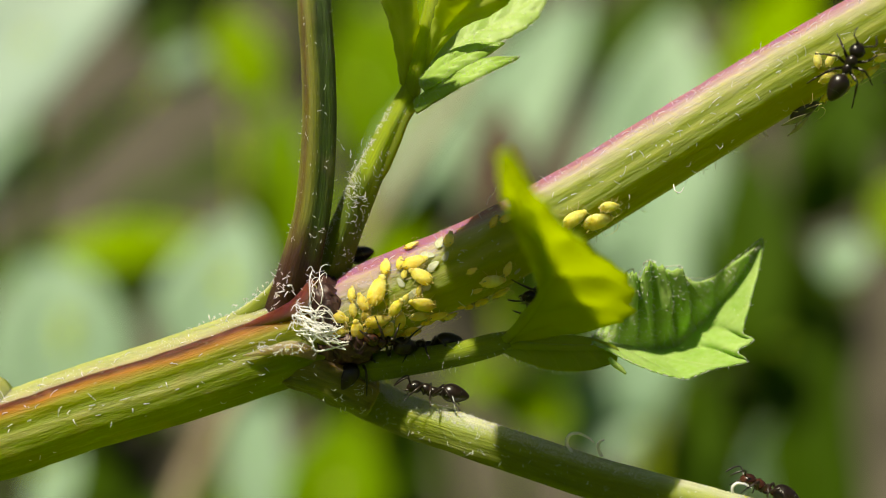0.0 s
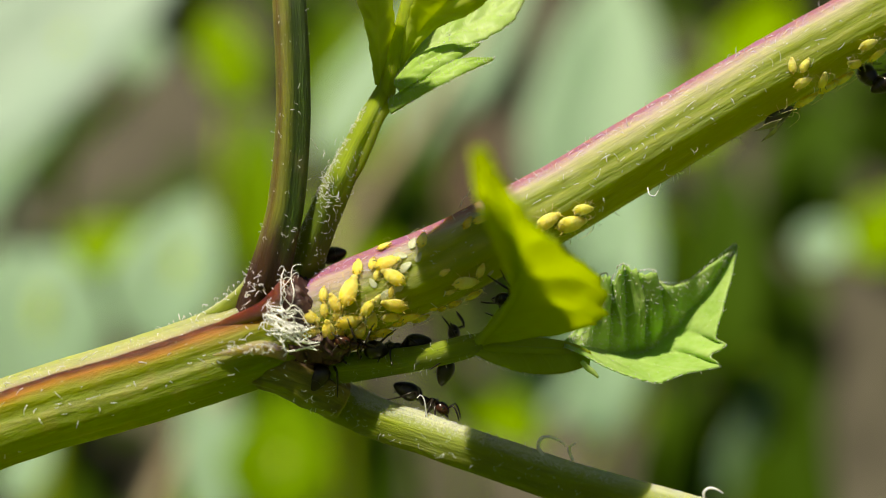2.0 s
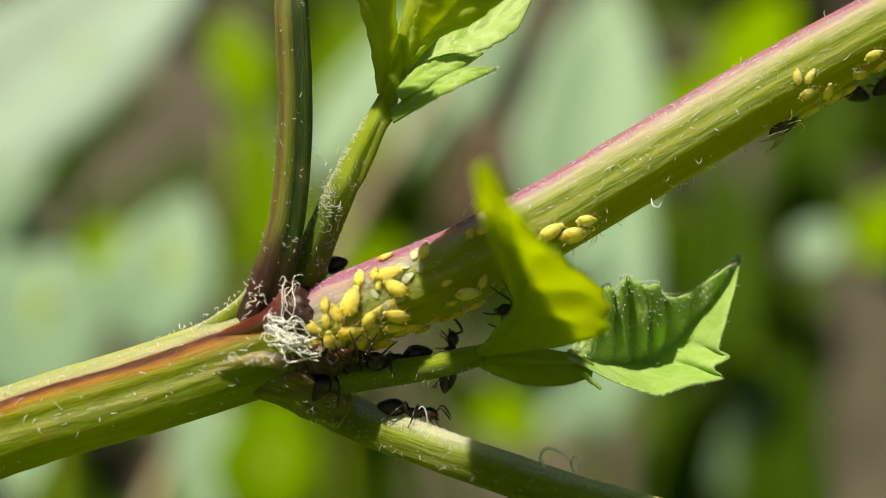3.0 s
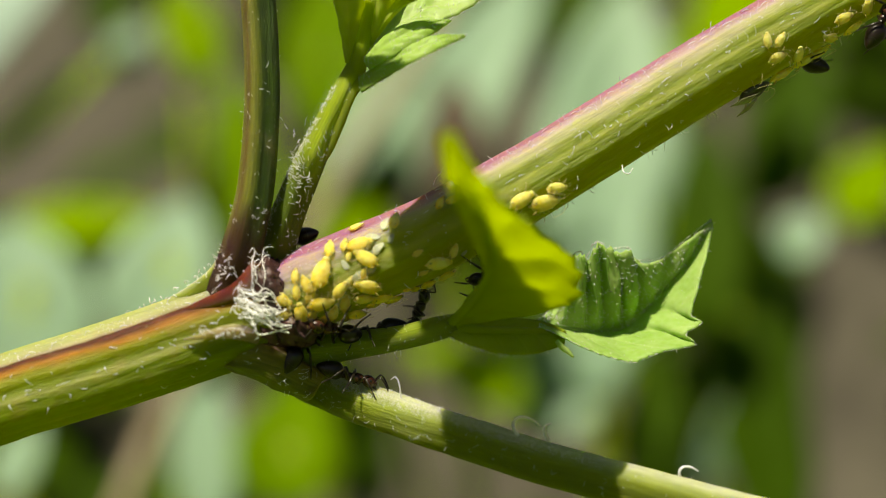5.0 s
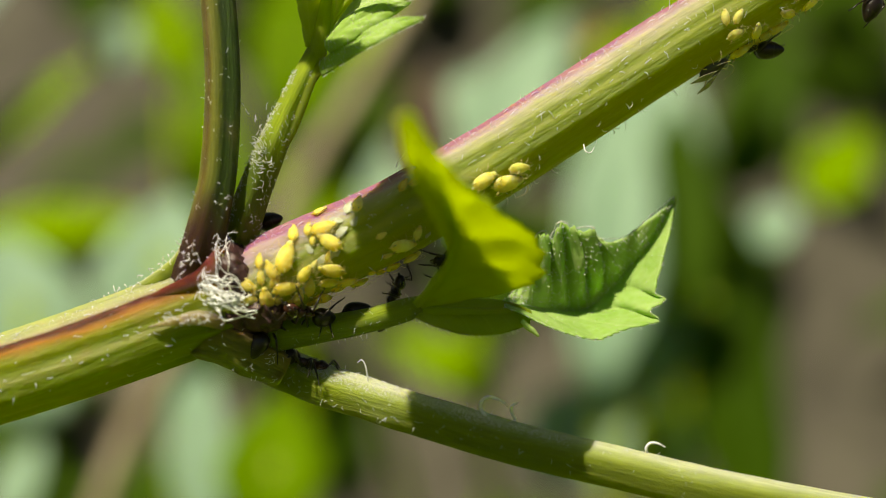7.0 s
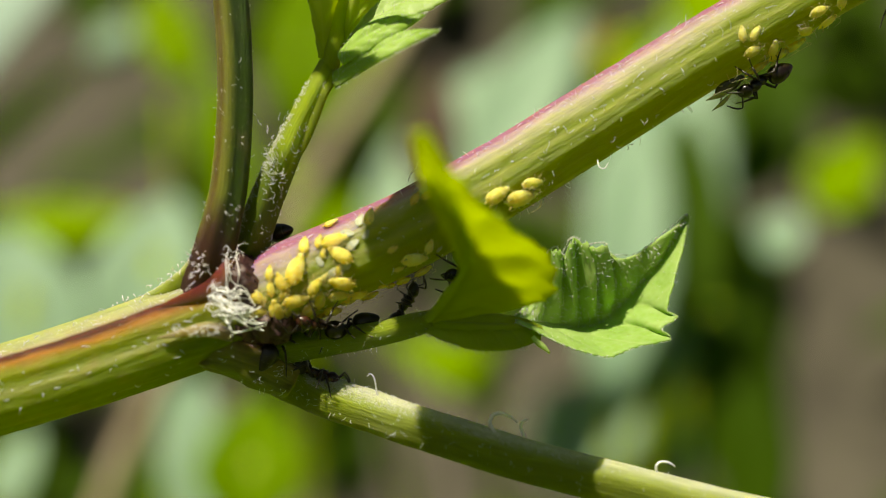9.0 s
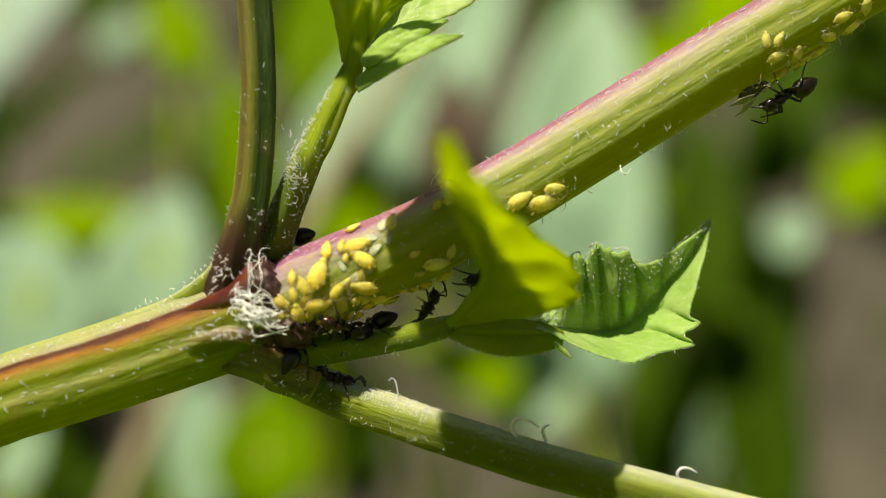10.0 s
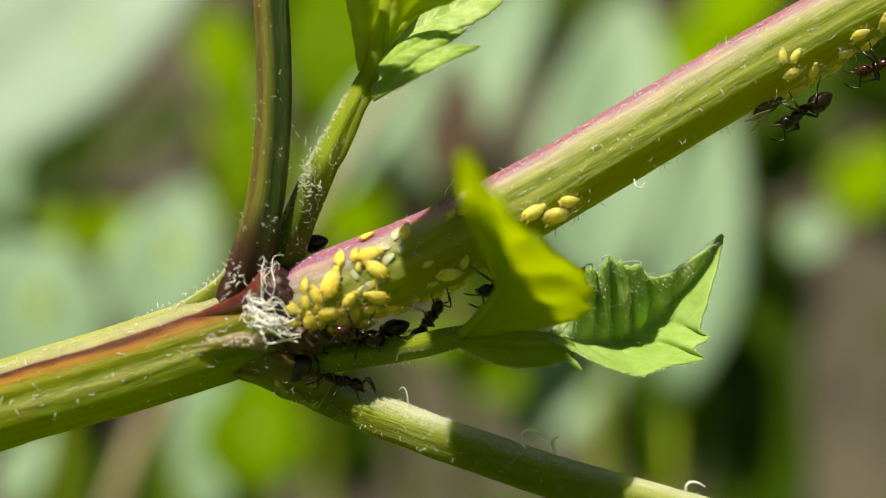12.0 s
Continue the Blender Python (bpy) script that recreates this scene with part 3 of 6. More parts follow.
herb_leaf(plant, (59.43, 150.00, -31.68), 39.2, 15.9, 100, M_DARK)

plant = herb((16.88, 250.00, -233.73), [(16.88, 250.00, -233.73), (12.88, 244.00, -117.17), (-3.12, 230.00, -20.62)], 2.4, "herb with deep green leaves in shade")
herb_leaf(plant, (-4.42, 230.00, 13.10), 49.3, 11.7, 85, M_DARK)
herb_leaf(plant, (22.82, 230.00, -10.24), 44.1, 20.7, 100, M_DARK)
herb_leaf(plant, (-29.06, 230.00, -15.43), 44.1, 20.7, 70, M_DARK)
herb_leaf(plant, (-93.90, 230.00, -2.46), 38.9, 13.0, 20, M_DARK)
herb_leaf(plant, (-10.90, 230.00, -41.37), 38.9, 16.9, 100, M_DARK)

plant = herb((37.00, 150.00, -258.00), [(37.00, 150.00, -258.00), (35.00, 148.00, -120.00), (31.50, 142.00, -30.00)], 1.6, "herb with one long pale blade-like leaf")
herb_leaf(plant, (33.40, 140.00, -2.50), 50.0, 14.0, 80, M_GLAUCOUS)
swaying_herb_h = plant

# dry stalk and a flower behind
twig = tagged(new("dry_stalk"), "pale brown dry plant stalk leaning behind the weed", "plant")
bm = bmesh.new()
tube_mesh(bm, smooth_path([Vector((-70, 125, -262)), Vector((-45, 124, -60)), (-11.64, 122.00, 0.89), (-1.92, 120.00, 16.45), (6.86, 120.00, 30.43), (14.05, 120.00, 44.80)], 40), [2.0, 1.7, 1.5, 1.4, 1.2, 0.7], sides=12, lump=0.1)
part("stem", bm, M_TWIG, twig)
for at in ((-10.42, 122.00, 2.83), (4.63, 120.00, 26.60)):
    bm = bmesh.new()
    ball_mesh(bm, at, (1.3, 1.9, 1.9), axis=(0.5, 0, 0.86), bumps=0.1)
    part("joint", bm, M_TWIG, twig)
# Dark soil gap behind the weed, put in as a leaf-shaped brown patch.
bm = bmesh.new()
add_leaf(bm, (7.34, 133.00, 3.80), (0.08, 0.1, 1), (-0.2, -1, 0.1), 20, 9.0, 0.1)
part("leaf", bm, M_SOIL_GAP, twig, "leaf-shaped brown patch standing for a dark soil gap")
# Added stalk that ties this patch to the dry stalk.
bm = bmesh.new()
tube_mesh(bm, smooth_path([(1.27, 120.00, 21.64), (5.50, 128.00, 20.12), (8.88, 136.00, 20.56)], 8), [0.5, 0.4, 0.3], sides=8)
part("leaf_stalk", bm, M_TWIG, twig)
flower = tagged(new("flower"), "small orange-yellow flower head in the undergrowth", "flower")
heart = Vector((54.22, 235.00, 36.42))
bm = bmesh.new()
ball_mesh(bm, heart, (2.2, 2.2, 1.6), axis=(0, -1, 0.4))
part("disc", bm, M_FLOWER, flower)
for k in range(9):
    a = k * 2 * math.pi / 9
    bm = bmesh.new()
    add_leaf(bm, heart, (math.cos(a), -0.25, math.sin(a)), (0, -1, 0.2), 5.5, 3.2, 0.1, n=7, m=1)
    part("petal", bm, M_FLOWER, flower)
bm = bmesh.new()
tube_mesh(bm, smooth_path([Vector((heart.x, 262, 1000 * lie(heart.x * MM, 0.262))), Vector((heart.x + 2, 246, heart.z - 12)), heart], 10), [0.8, 0.7, 0.5], sides=8)
part("stalk", bm, M_SHOOT, flower)

# ---- the aphid-ridden plant ----
weed = tagged(new("weed"), "green and pink ribbed weed stem with a hairy node", "plant")


def hair_mesh(bm, root, out, along, length, radius=0.018, curl=0.5, rng=random, steps=6):
    """One curved hair, in millimetres."""
    pts, turn = [], max(0.2, 2.3 * curl)
    for i in range(steps):
        a = turn * i / (steps - 1)
        pts.append(Vector(root) + length / turn * (Vector(out) * math.sin(a) + Vector(along) * (1 - math.cos(a))))
    tube_mesh(bm, pts, [radius, radius, radius * 0.7, radius * 0.3], sides=4, ref=(0.31, 0.52, 0.8), cap=False)


def stem_hairs(path, radii, count, length, seed, ref=(0, 0, 1), span=(0.0, 1.0), arc=(0, 360), curl=0.6, radius=0.012, lean=0.3):
    rng = random.Random(seed)
    bm = bmesh.new()
    for _ in range(count):
        s = rng.uniform(*span)
        i = int(s * (len(path) - 1))
        gap = (path[min(i + 1, len(path) - 1)] - path[max(i - 1, 0)]).length * 0.5
        t, up, side = frame_at(path, i, ref)
        a = radians(rng.uniform(*arc))
        out = math.cos(a) * up + math.sin(a) * side
        p = path[i] + out * blend(radii, s) * 0.97 + t * gap * rng.uniform(-0.5, 0.5)
        way = (out + t * rng.uniform(-lean, lean) + out.cross(t) * rng.uniform(-lean, lean)).normalized()
        bend = (t * rng.uniform(-1, 1) + out.cross(t) * rng.uniform(-1, 1) - out * rng.uniform(0, 0.8)).normalized()
        hair_mesh(bm, p, way, bend, rng.uniform(*length), radius * rng.uniform(0.7, 1.2), curl * rng.uniform(0.4, 1.4), rng)
    return bm


def flat_hairs(path, radii, count, length, seed, span, arc, radius=0.014):
    """Bristles that lie along the stem's skin."""
    rng = random.Random(seed)
    bm = bmesh.new()
    for _ in range(count):
        s = rng.uniform(*span)
        i = int(s * (len(path) - 1))
        gap = (path[min(i + 1, len(path) - 1)] - path[max(i - 1, 0)]).length * 0.5
        t, up, side = frame_at(path, i, (0, 0, 1))
        a = radians(rng.uniform(*arc))
        out = math.cos(a) * up + math.sin(a) * side
        p = path[i] + out * blend(radii, s) * 1.01 + t * gap * rng.uniform(-0.5, 0.5)
        way = (t * rng.choice((-1, 1, 1)) + out * rng.uniform(0.12, 0.3) + out.cross(t) * rng.uniform(-0.35, 0.35)).normalized()
        hair_mesh(bm, p, way, -out, rng.uniform(*length), radius * rng.uniform(0.7, 1.3), rng.uniform(0.2, 1.5), rng)
    return bm


def fuzz(parent, bm, label, material=None):
    return tagged(part("hairs", bm, material or M_HAIR, parent, label), kind="stuff")


def vein(parent, path, r0, r1, material=None, name="midrib"):
    bm = bmesh.new()
    tube_mesh(bm, smooth_path(path, 24), [r0, (r0 + r1) * 0.5, r1], sides=12, ref=(0.2, -0.9, 0.3))
    return part(name, bm, material or M_SHOOT, parent)


def leaf(label, material, mid, left, right, **shape):
    bm = bmesh.new()
    blade_mesh(bm, mid, left, right, **shape)
    return part("leaf", bm, material, weed, label)


def margin_hairs(parent, edge, away, count, length, seed, radius=0.012):
    """A fringe of short hairs on a leaf's margin."""
    rng = random.Random(seed)
    pts = smooth_path(edge, 200)
    bm = bmesh.new()
    for _ in range(count):
        i = rng.randrange(0, 199)
        t = (pts[i + 1] - pts[i]).normalized()
        out = (Vector(away) + Vector((rng.uniform(-0.5, 0.5), rng.uniform(-0.5, 0.5), rng.uniform(-0.5, 0.5)))).normalized()
        hair_mesh(bm, pts[i], out, t, rng.uniform(*length), radius, 0.5, rng)
    return fuzz(parent, bm, "fringe of fine hairs")


def coat(parent, count, length, seed, radius=0.009, half=1.0):
    """Short white hairs on the near faces of a leaf."""
    rng = random.Random(seed)
    bm = bmesh.new()
    uv = parent.data.uv_layers[0].data
    faces = [p for p in parent.data.polygons if p.normal.y < 0.1 and uv[p.loop_start].uv.x < half]
    for _ in range(count):
        p = rng.choice(faces)
        n = p.normal
        way = (Vector(n) + Vector((rng.uniform(-0.8, 0.8), rng.uniform(-0.8, 0.8), rng.uniform(-0.8, 0.8)))).normalized()
        hair_mesh(bm, Vector(p.center) / MM, way, n.cross(way), rng.uniform(*length), radius, 0.6, rng, steps=4)
    return fuzz(parent, bm, "fine white hairs")


# main stem past the node
RIGHT_PATH = smooth_path([(-5.13, 0.60, -3.53), (-3.69, 0.20, -2.74), (-2.15, 0.00, -2.02), (1.68, 0.00, -0.38), (5.51, 0.00, 1.71), (8.06, 0.00, 3.24), (10.61, 0.00, 4.82), (13.16, 0.00, 6.40), (15.71, 0.00, 7.93), (18.33, 0.20, 9.45), (23.57, 0.50, 12.38), (28.87, 0.80, 15.55), (35.59, 1.20, 19.83), (44.01, 2.00, 25.39)], 140)
RIGHT_R = [1.75, 1.82, 1.74, 1.68, 1.65, 1.62, 1.6, 1.56, 1.5, 1.4]
bm = bmesh.new()
tube_mesh(bm, RIGHT_PATH, RIGHT_R, sides=96, ribs=((7, 0.03, 0.4), (17, 0.014, 0.0), (31, 0.003, 0.5)), lump=0.02)
stem_right = part("stem", bm, M_RIGHT, weed, "green stem with a pink upper side")
fuzz(stem_right, stem_hairs(RIGHT_PATH, RIGHT_R, 330, (0.25, 0.6), 11, span=(0.03, 0.8), arc=(-60, 200), radius=0.017), "short white bristles")

# main stem before the node, down to the soil
LEFT_PATH = smooth_path([(-62, 14, -262), (-60, 12, -120), (-45, 6, -40), (-24.25, 1.00, -9.89), (-20.07, 0.20, -8.55), (-16.18, 0.00, -7.19), (-12.35, 0.00, -6.02), (-8.54, 0.10, -4.73), (-6.52, 0.30, -4.03), (-5.00, 0.60, -3.71)], 130)
LEFT_R = [2.2, 2.1, 2.0, 1.92, 1.84, 1.84, 1.88, 1.92, 1.95, 1.7]
bm = bmesh.new()
tube_mesh(bm, LEFT_PATH, LEFT_R, sides=96, ribs=((6, 0.04, 0.3), (15, 0.016, 0.0), (29, 0.003, 0.5)), lump=0.02)
stem_left = part("stem", bm, M_LEFT, weed, "green stem with a red-brown stripe")
fuzz(stem_left, stem_hairs(LEFT_PATH, LEFT_R, 190, (0.25, 0.75), 12, span=(0.33, 0.93), arc=(-80, 150), curl=1.7, radius=0.022), "hooked white hairs")

# node
fuzz(stem_right, flat_hairs(RIGHT_PATH, RIGHT_R, 170, (0.2, 0.7), 41, (0.08, 0.72), (0, 110), 0.017), "white bristles lying along the stem")
fuzz(stem_left, flat_hairs(LEFT_PATH, LEFT_R, 75, (0.3, 0.9), 42, (0.36, 0.93), (-10, 125), 0.02), "white bristles lying along the stem")
bm = bmesh.new()
ball_mesh(bm, (-5.51, 0.50, -4.22), (2.0, 1.8, 1.7), axis=(1, 0, 0.35), bumps=0.12, sides=28, rings=18)
ball_mesh(bm, (-6.85, -0.10, -3.03), (1.2, 1.35, 1.0), axis=(1, 0, 0.6), bumps=0.12, sides=20, rings=12)
ball_mesh(bm, (-5.08, 0.25, -2.66), (1.0, 2.03, 1.98), axis=(0.87, 0, 0.49), bumps=0.12, sides=48, rings=20)
ball_mesh(bm, (-3.99, -0.60, -4.11), (1.15, 1.0, 1.0), axis=(1, 0, 0.2), bumps=0.3, sides=32, rings=20)
node = part("node", bm, M_PURPLE, weed, "maroon swollen node darkened for its shaded gap")
bm = bmesh.new()
tube_mesh(bm, smooth_path([(-9.80, 0.30, -5.30), (-7.60, 0.10, -5.02), (-5.90, -0.10, -5.36), (-4.62, 0.30, -6.12), (-3.46, 0.95, -6.84)], 60), [0.8, 1.08, 1.16, 1.06, 0.93], sides=64, ribs=((5, 0.06, 0.2), (11, 0.03, 0.0)), lump=0.14)
collar = part("node_collar", bm, M_NODE, weed, "mottled brown-maroon collar where the branch leaves the stem")
fuzz(collar, stem_hairs(smooth_path([(-7.84, 0.60, -5.00), (-6.74, 0.00, -5.08), (-5.70, -0.20, -5.47), (-4.58, 0.20, -6.22), (-3.47, 0.80, -6.86)], 30), [0.8, 1.2, 1.2, 1.08, 0.9], 110, (0.2, 0.55), 43, arc=(-30, 150), curl=1.1, radius=0.014), "curled white hairs")

# upright leaf stalk
UP_PATH = smooth_path([(-7.20, 0.20, -3.61), (-6.68, -0.50, -1.80), (-6.12, -0.70, 0.28), (-5.74, -0.60, 2.30), (-5.54, -0.30, 6.12), (-5.80, 0.20, 10.52), (-6.29, 0.60, 14.46), (-8.6, -4.0, 21.5), (-7.4, -8.2, 23.4), (-5.6, -9.6, 23.5)], 80)
UP_R = [1.2, 0.94, 0.82, 0.79, 0.76, 0.75, 0.72, 0.6, 0.5, 0.3]
bm = bmesh.new()
tube_mesh(bm, UP_PATH, UP_R, sides=48, ref=(0, -1, 0), ribs=((3, 0.04, 1.5), (5, 0.05, 0.7), (9, 0.012, 0.0)), lump=0.03)
upright = part("leaf_stalk", bm, M_PETIOLE, weed, "olive and brown grooved leaf stalk")
fuzz(upright, stem_hairs(UP_PATH, UP_R, 130, (0.16, 0.36), 13, ref=(0, -1, 0), span=(0.06, 0.9), arc=(-110, 120), curl=0.9, radius=0.016), "fine white hairs")

# ridge that runs from the stem's upper edge up into the stalk
bm = bmesh.new()
tube_mesh(bm, smooth_path([(-11.67, 0.40, -4.24), (-9.85, 0.30, -3.51), (-8.40, 0.00, -2.73), (-7.42, -0.20, -1.80), (-6.90, -0.30, -0.48), (-6.59, -0.40, 0.79)], 30), [0.25, 0.42, 0.5, 0.42, 0.3, 0.12], sides=20, lump=0.06)
ridge = part("stalk_ridge", bm, M_BRANCH, weed, "pale ridge running into the leaf stalk")
fuzz(ridge, stem_hairs(smooth_path([(-11.65, 0.30, -4.08), (-9.83, 0.20, -3.30), (-8.38, -0.10, -2.52), (-7.41, -0.30, -1.65)], 40), [0.3, 0.45, 0.5, 0.42], 40, (0.2, 0.45), 17, arc=(-60, 100), curl=1.6, radius=0.022), "hooked white hairs")

bm = bmesh.new()
tube_mesh(bm, smooth_path([(-5.72, -1.00, -1.48), (-6.14, -1.25, -2.34), (-6.95, -1.35, -2.86), (-7.95, -1.30, -3.21), (-8.70, -1.30, -3.46), (-9.45, -1.30, -3.66)], 30), [0.32, 0.46, 0.38, 0.26, 0.14, 0.05], sides=20, lump=0.08)
part("stalk_ridge", bm, M_RED, weed, "red-brown ridge running from the stalk into the stem's stripe")

# toothed leaflet that the stalk carries over the stem; unseen, added and shaped to shade the stem in part
leaf("unseen toothed leaflet added over the stem to cast shade", M_YOUNG, [(-5.6, -9.6, 23.5), (-6.7, -11.6, 22.4), (-6.1, -13.9, 21.6), (-6.3, -16.0, 20.6), (-6.5, -17.6, 19.7)],
                [(-5.8, -9.7, 23.4), (-8.1, -11.4, 22.0), (-8.1, -14.2, 20.8), (-8.3, -16.0, 19.9), (-6.6, -17.6, 19.6)],
                [(-5.4, -9.5, 23.6), (-4.9, -11.0, 23.3), (-2.6, -13.6, 22.9), (-3.8, -16.2, 21.4), (-6.4, -17.5, 19.8)], teeth=8, depth=0.15, pucker=0.1)
# second unseen leaflet beside it, added to shade the near leaf in part; its outline is projected towards the sun
over = lambda p: Vector(p) + SUN * 24
leaf("unseen toothed leaflet added over the stem to cast shade", M_YOUNG, [over(p) for p in ((2.56, -2.00, -3.72), (3.21, -4.20, -2.34), (3.27, -6.80, -0.87), (3.02, -9.00, 0.45), (2.71, -10.60, 1.43))],
     [over(p) for p in ((2.46, -2.00, -3.81), (1.99, -4.00, -2.35), (2.25, -6.50, -0.88), (2.36, -9.00, 0.45), (2.57, -10.60, 1.47))],
     [over(p) for p in ((2.85, -2.00, -3.91), (5.47, -4.00, -3.41), (4.59, -6.60, -1.44), (3.33, -9.20, 0.23), (2.81, -10.60, 1.39))], teeth=7, depth=0.16, pucker=0.1)
# Added stalk for the second unseen leaflet.
bm = bmesh.new()
tube_mesh(bm, smooth_path([(-5.8, -9.4, 23.4), Vector((-5.9, -9.6, 20.0)), over((2.56, -2.00, -3.72))], 12), [0.25, 0.2, 0.15], sides=10)
part("leaf_stalk", bm, M_SHOOT, weed)
# axillary shoot
SHOOT_PATH = smooth_path([(-5.15, 0.80, -1.27), (-4.64, 0.30, 0.28), (-3.68, 0.00, 2.58), (-2.86, 0.00, 4.36), (-2.02, 0.00, 6.02), (-1.38, 0.10, 7.31)], 50)
SHOOT_R = [0.8, 0.74, 0.66, 0.58, 0.52, 0.42]
bm = bmesh.new()
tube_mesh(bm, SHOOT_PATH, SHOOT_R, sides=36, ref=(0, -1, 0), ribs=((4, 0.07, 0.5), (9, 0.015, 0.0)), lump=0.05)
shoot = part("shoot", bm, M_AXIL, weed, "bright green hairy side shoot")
fuzz(shoot, stem_hairs(SHOOT_PATH, SHOOT_R, 420, (0.12, 0.42), 14, ref=(0, -1, 0), span=(0.15, 0.85), arc=(-140, -45), curl=1.8, radius=0.013), "dense white hairs")
fuzz(shoot, stem_hairs(SHOOT_PATH, SHOOT_R, 260, (0.15, 0.55), 45, ref=(0, -1, 0), span=(0.12, 0.62), arc=(-110, 120), curl=2.0, radius=0.013), "curled white hairs")
fuzz(shoot, stem_hairs(SHOOT_PATH, SHOOT_R, 90, (0.1, 0.25), 46, ref=(0, -1, 0), span=(0.6, 0.98), arc=(20, 150), curl=1.2, radius=0.009), "fine white hairs")


# wing along the shoot, from its lower lobe down
bm = bmesh.new()
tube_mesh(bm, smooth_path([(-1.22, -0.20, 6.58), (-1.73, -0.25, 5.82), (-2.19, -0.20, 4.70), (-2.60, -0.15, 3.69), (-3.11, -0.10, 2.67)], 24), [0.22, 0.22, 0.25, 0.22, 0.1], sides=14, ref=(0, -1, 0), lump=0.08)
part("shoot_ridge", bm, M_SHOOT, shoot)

# leaves of the shoot
CROWN_MID = [(-1.43, 0.00, 6.96), (-1.07, -0.30, 8.65), (-0.69, -0.40, 10.16), (-0.31, -0.20, 11.72), (0.41, 1.00, 14.57)]
folded = leaf("folded young green leaf", M_BRIGHT, [(-1.69, 0.00, 7.42), (-1.76, -0.90, 9.06), (-1.90, -1.80, 10.89), (-2.29, -2.60, 12.68), (-2.73, -3.40, 14.64)],
              [(-1.94, 0.00, 7.42), (-2.20, -0.40, 9.14), (-2.70, -1.20, 11.01), (-3.17, -2.20, 12.77), (-2.98, -3.30, 14.67)],
              [(-1.53, 0.00, 7.68), (-1.02, -0.20, 9.44), (-1.11, -1.00, 10.55), (-1.38, -2.00, 12.32), (-2.50, -3.30, 14.67)], bulge=0.15, pucker=0.12, teeth=8, depth=0.18)
crown_leaf = leaf("sunlit yellow-green toothed young leaf", M_BRIGHT, [(-0.81, -0.20, 8.21), (0.15, -1.20, 9.76), (1.25, -2.00, 10.85), (2.32, -2.90, 12.12), (3.23, -3.90, 13.56)],
                  [(-0.87, -0.20, 8.36), (-0.55, -1.00, 9.80), (-0.22, -1.90, 10.87), (0.39, -2.80, 12.15), (3.11, -3.90, 13.61)],
                  [(-0.69, -0.20, 8.26), (0.70, -1.30, 9.65), (2.47, -2.20, 10.37), (4.00, -3.10, 11.84), (3.35, -3.90, 13.51)], bulge=0.15, pucker=0.12, teeth=9, depth=0.1, n=60, m=12)
vein(crown_leaf, CROWN_MID, 0.40, 0.3)
lobe = leaf("pale downy young leaf lobe curling down", M_LOBE, [(-0.82, 0.20, 7.76), (0.41, 0.30, 9.11), (1.96, 0.60, 9.95), (3.53, 1.00, 11.06), (5.27, 1.60, 12.62)],
            [(-0.93, 0.60, 8.17), (0.03, 1.10, 9.86), (1.46, 1.40, 10.75), (3.18, 1.70, 11.85), (5.36, 1.70, 12.77)],
            [(-0.69, -0.30, 7.56), (0.71, -0.60, 8.46), (2.43, -0.40, 9.22), (4.12, 0.20, 10.32), (5.24, 1.50, 12.44)], bulge=0.12, pucker=0.16, teeth=10, depth=0.16, n=70, m=10)
LOW_MID = [(-1.29, -0.50, 6.40), (0.15, -1.30, 7.25), (1.63, -1.70, 7.94), (3.32, -1.60, 8.40)]
low_lobe = leaf("narrow pointed green leaf lobe", M_YOUNG, LOW_MID, [(-1.30, -0.10, 6.75), (0.15, -0.90, 7.63), (1.64, -1.30, 8.32), (3.32, -1.60, 8.45)],
                [(-1.16, -0.80, 6.01), (0.30, -1.80, 6.79), (1.77, -2.10, 7.54), (3.32, -1.60, 8.35)], bulge=0.1, pucker=0.08, teeth=7, depth=0.1)
mid_lobe = leaf("pale pointed leaf lobe with downy base", M_YOUNG, [(-1.06, -0.70, 7.33), (0.02, -1.00, 8.09), (1.27, -1.10, 8.70), (2.73, -1.00, 9.15)], [(-0.99, -0.40, 7.68), (0.10, -0.60, 8.73), (1.41, -0.80, 9.15), (2.73, -1.00, 9.17)],
                [(-0.80, -0.90, 6.98), (0.40, -1.40, 7.59), (1.69, -1.40, 8.33), (2.73, -1.00, 9.10)], bulge=0.12, pucker=0.08, teeth=6, depth=0.12)
coat(mid_lobe, 260, (0.05, 0.14), 44)
margin_hairs(low_lobe, [(-1.16, -0.80, 6.01), (0.30, -1.80, 6.79), (1.77, -2.10, 7.54), (3.32, -1.60, 8.35)], (0.3, -0.3, -1), 110, (0.06, 0.16), 21)
margin_hairs(lobe, [(-0.69, -0.30, 7.56), (0.71, -0.60, 8.46), (2.43, -0.40, 9.22), (4.12, 0.20, 10.32), (5.24, 1.50, 12.44)], (0.3, -0.3, -1), 110, (0.06, 0.16), 23)
coat(lobe, 600, (0.05, 0.14), 24)
coat(low_lobe, 320, (0.05, 0.14), 25)

# short leaf stalk on the near side, with its two leaves
SHORT_PATH = smooth_path([(-4.62, 0.60, -5.52), (-3.43, 0.20, -5.35), (-1.64, 0.15, -5.12), (0.40, -0.35, -4.77), (2.14, -1.20, -4.27), (3.00, -1.50, -4.00)], 40)
SHORT_R = [0.75, 0.66, 0.6, 0.52, 0.5, 0.42]
bm = bmesh.new()
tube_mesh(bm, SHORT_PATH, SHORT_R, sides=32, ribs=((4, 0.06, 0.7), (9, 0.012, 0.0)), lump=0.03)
short_stalk = part("leaf_stalk", bm, M_STALK, weed, "short green leaf stalk, coloured dark as in shade")
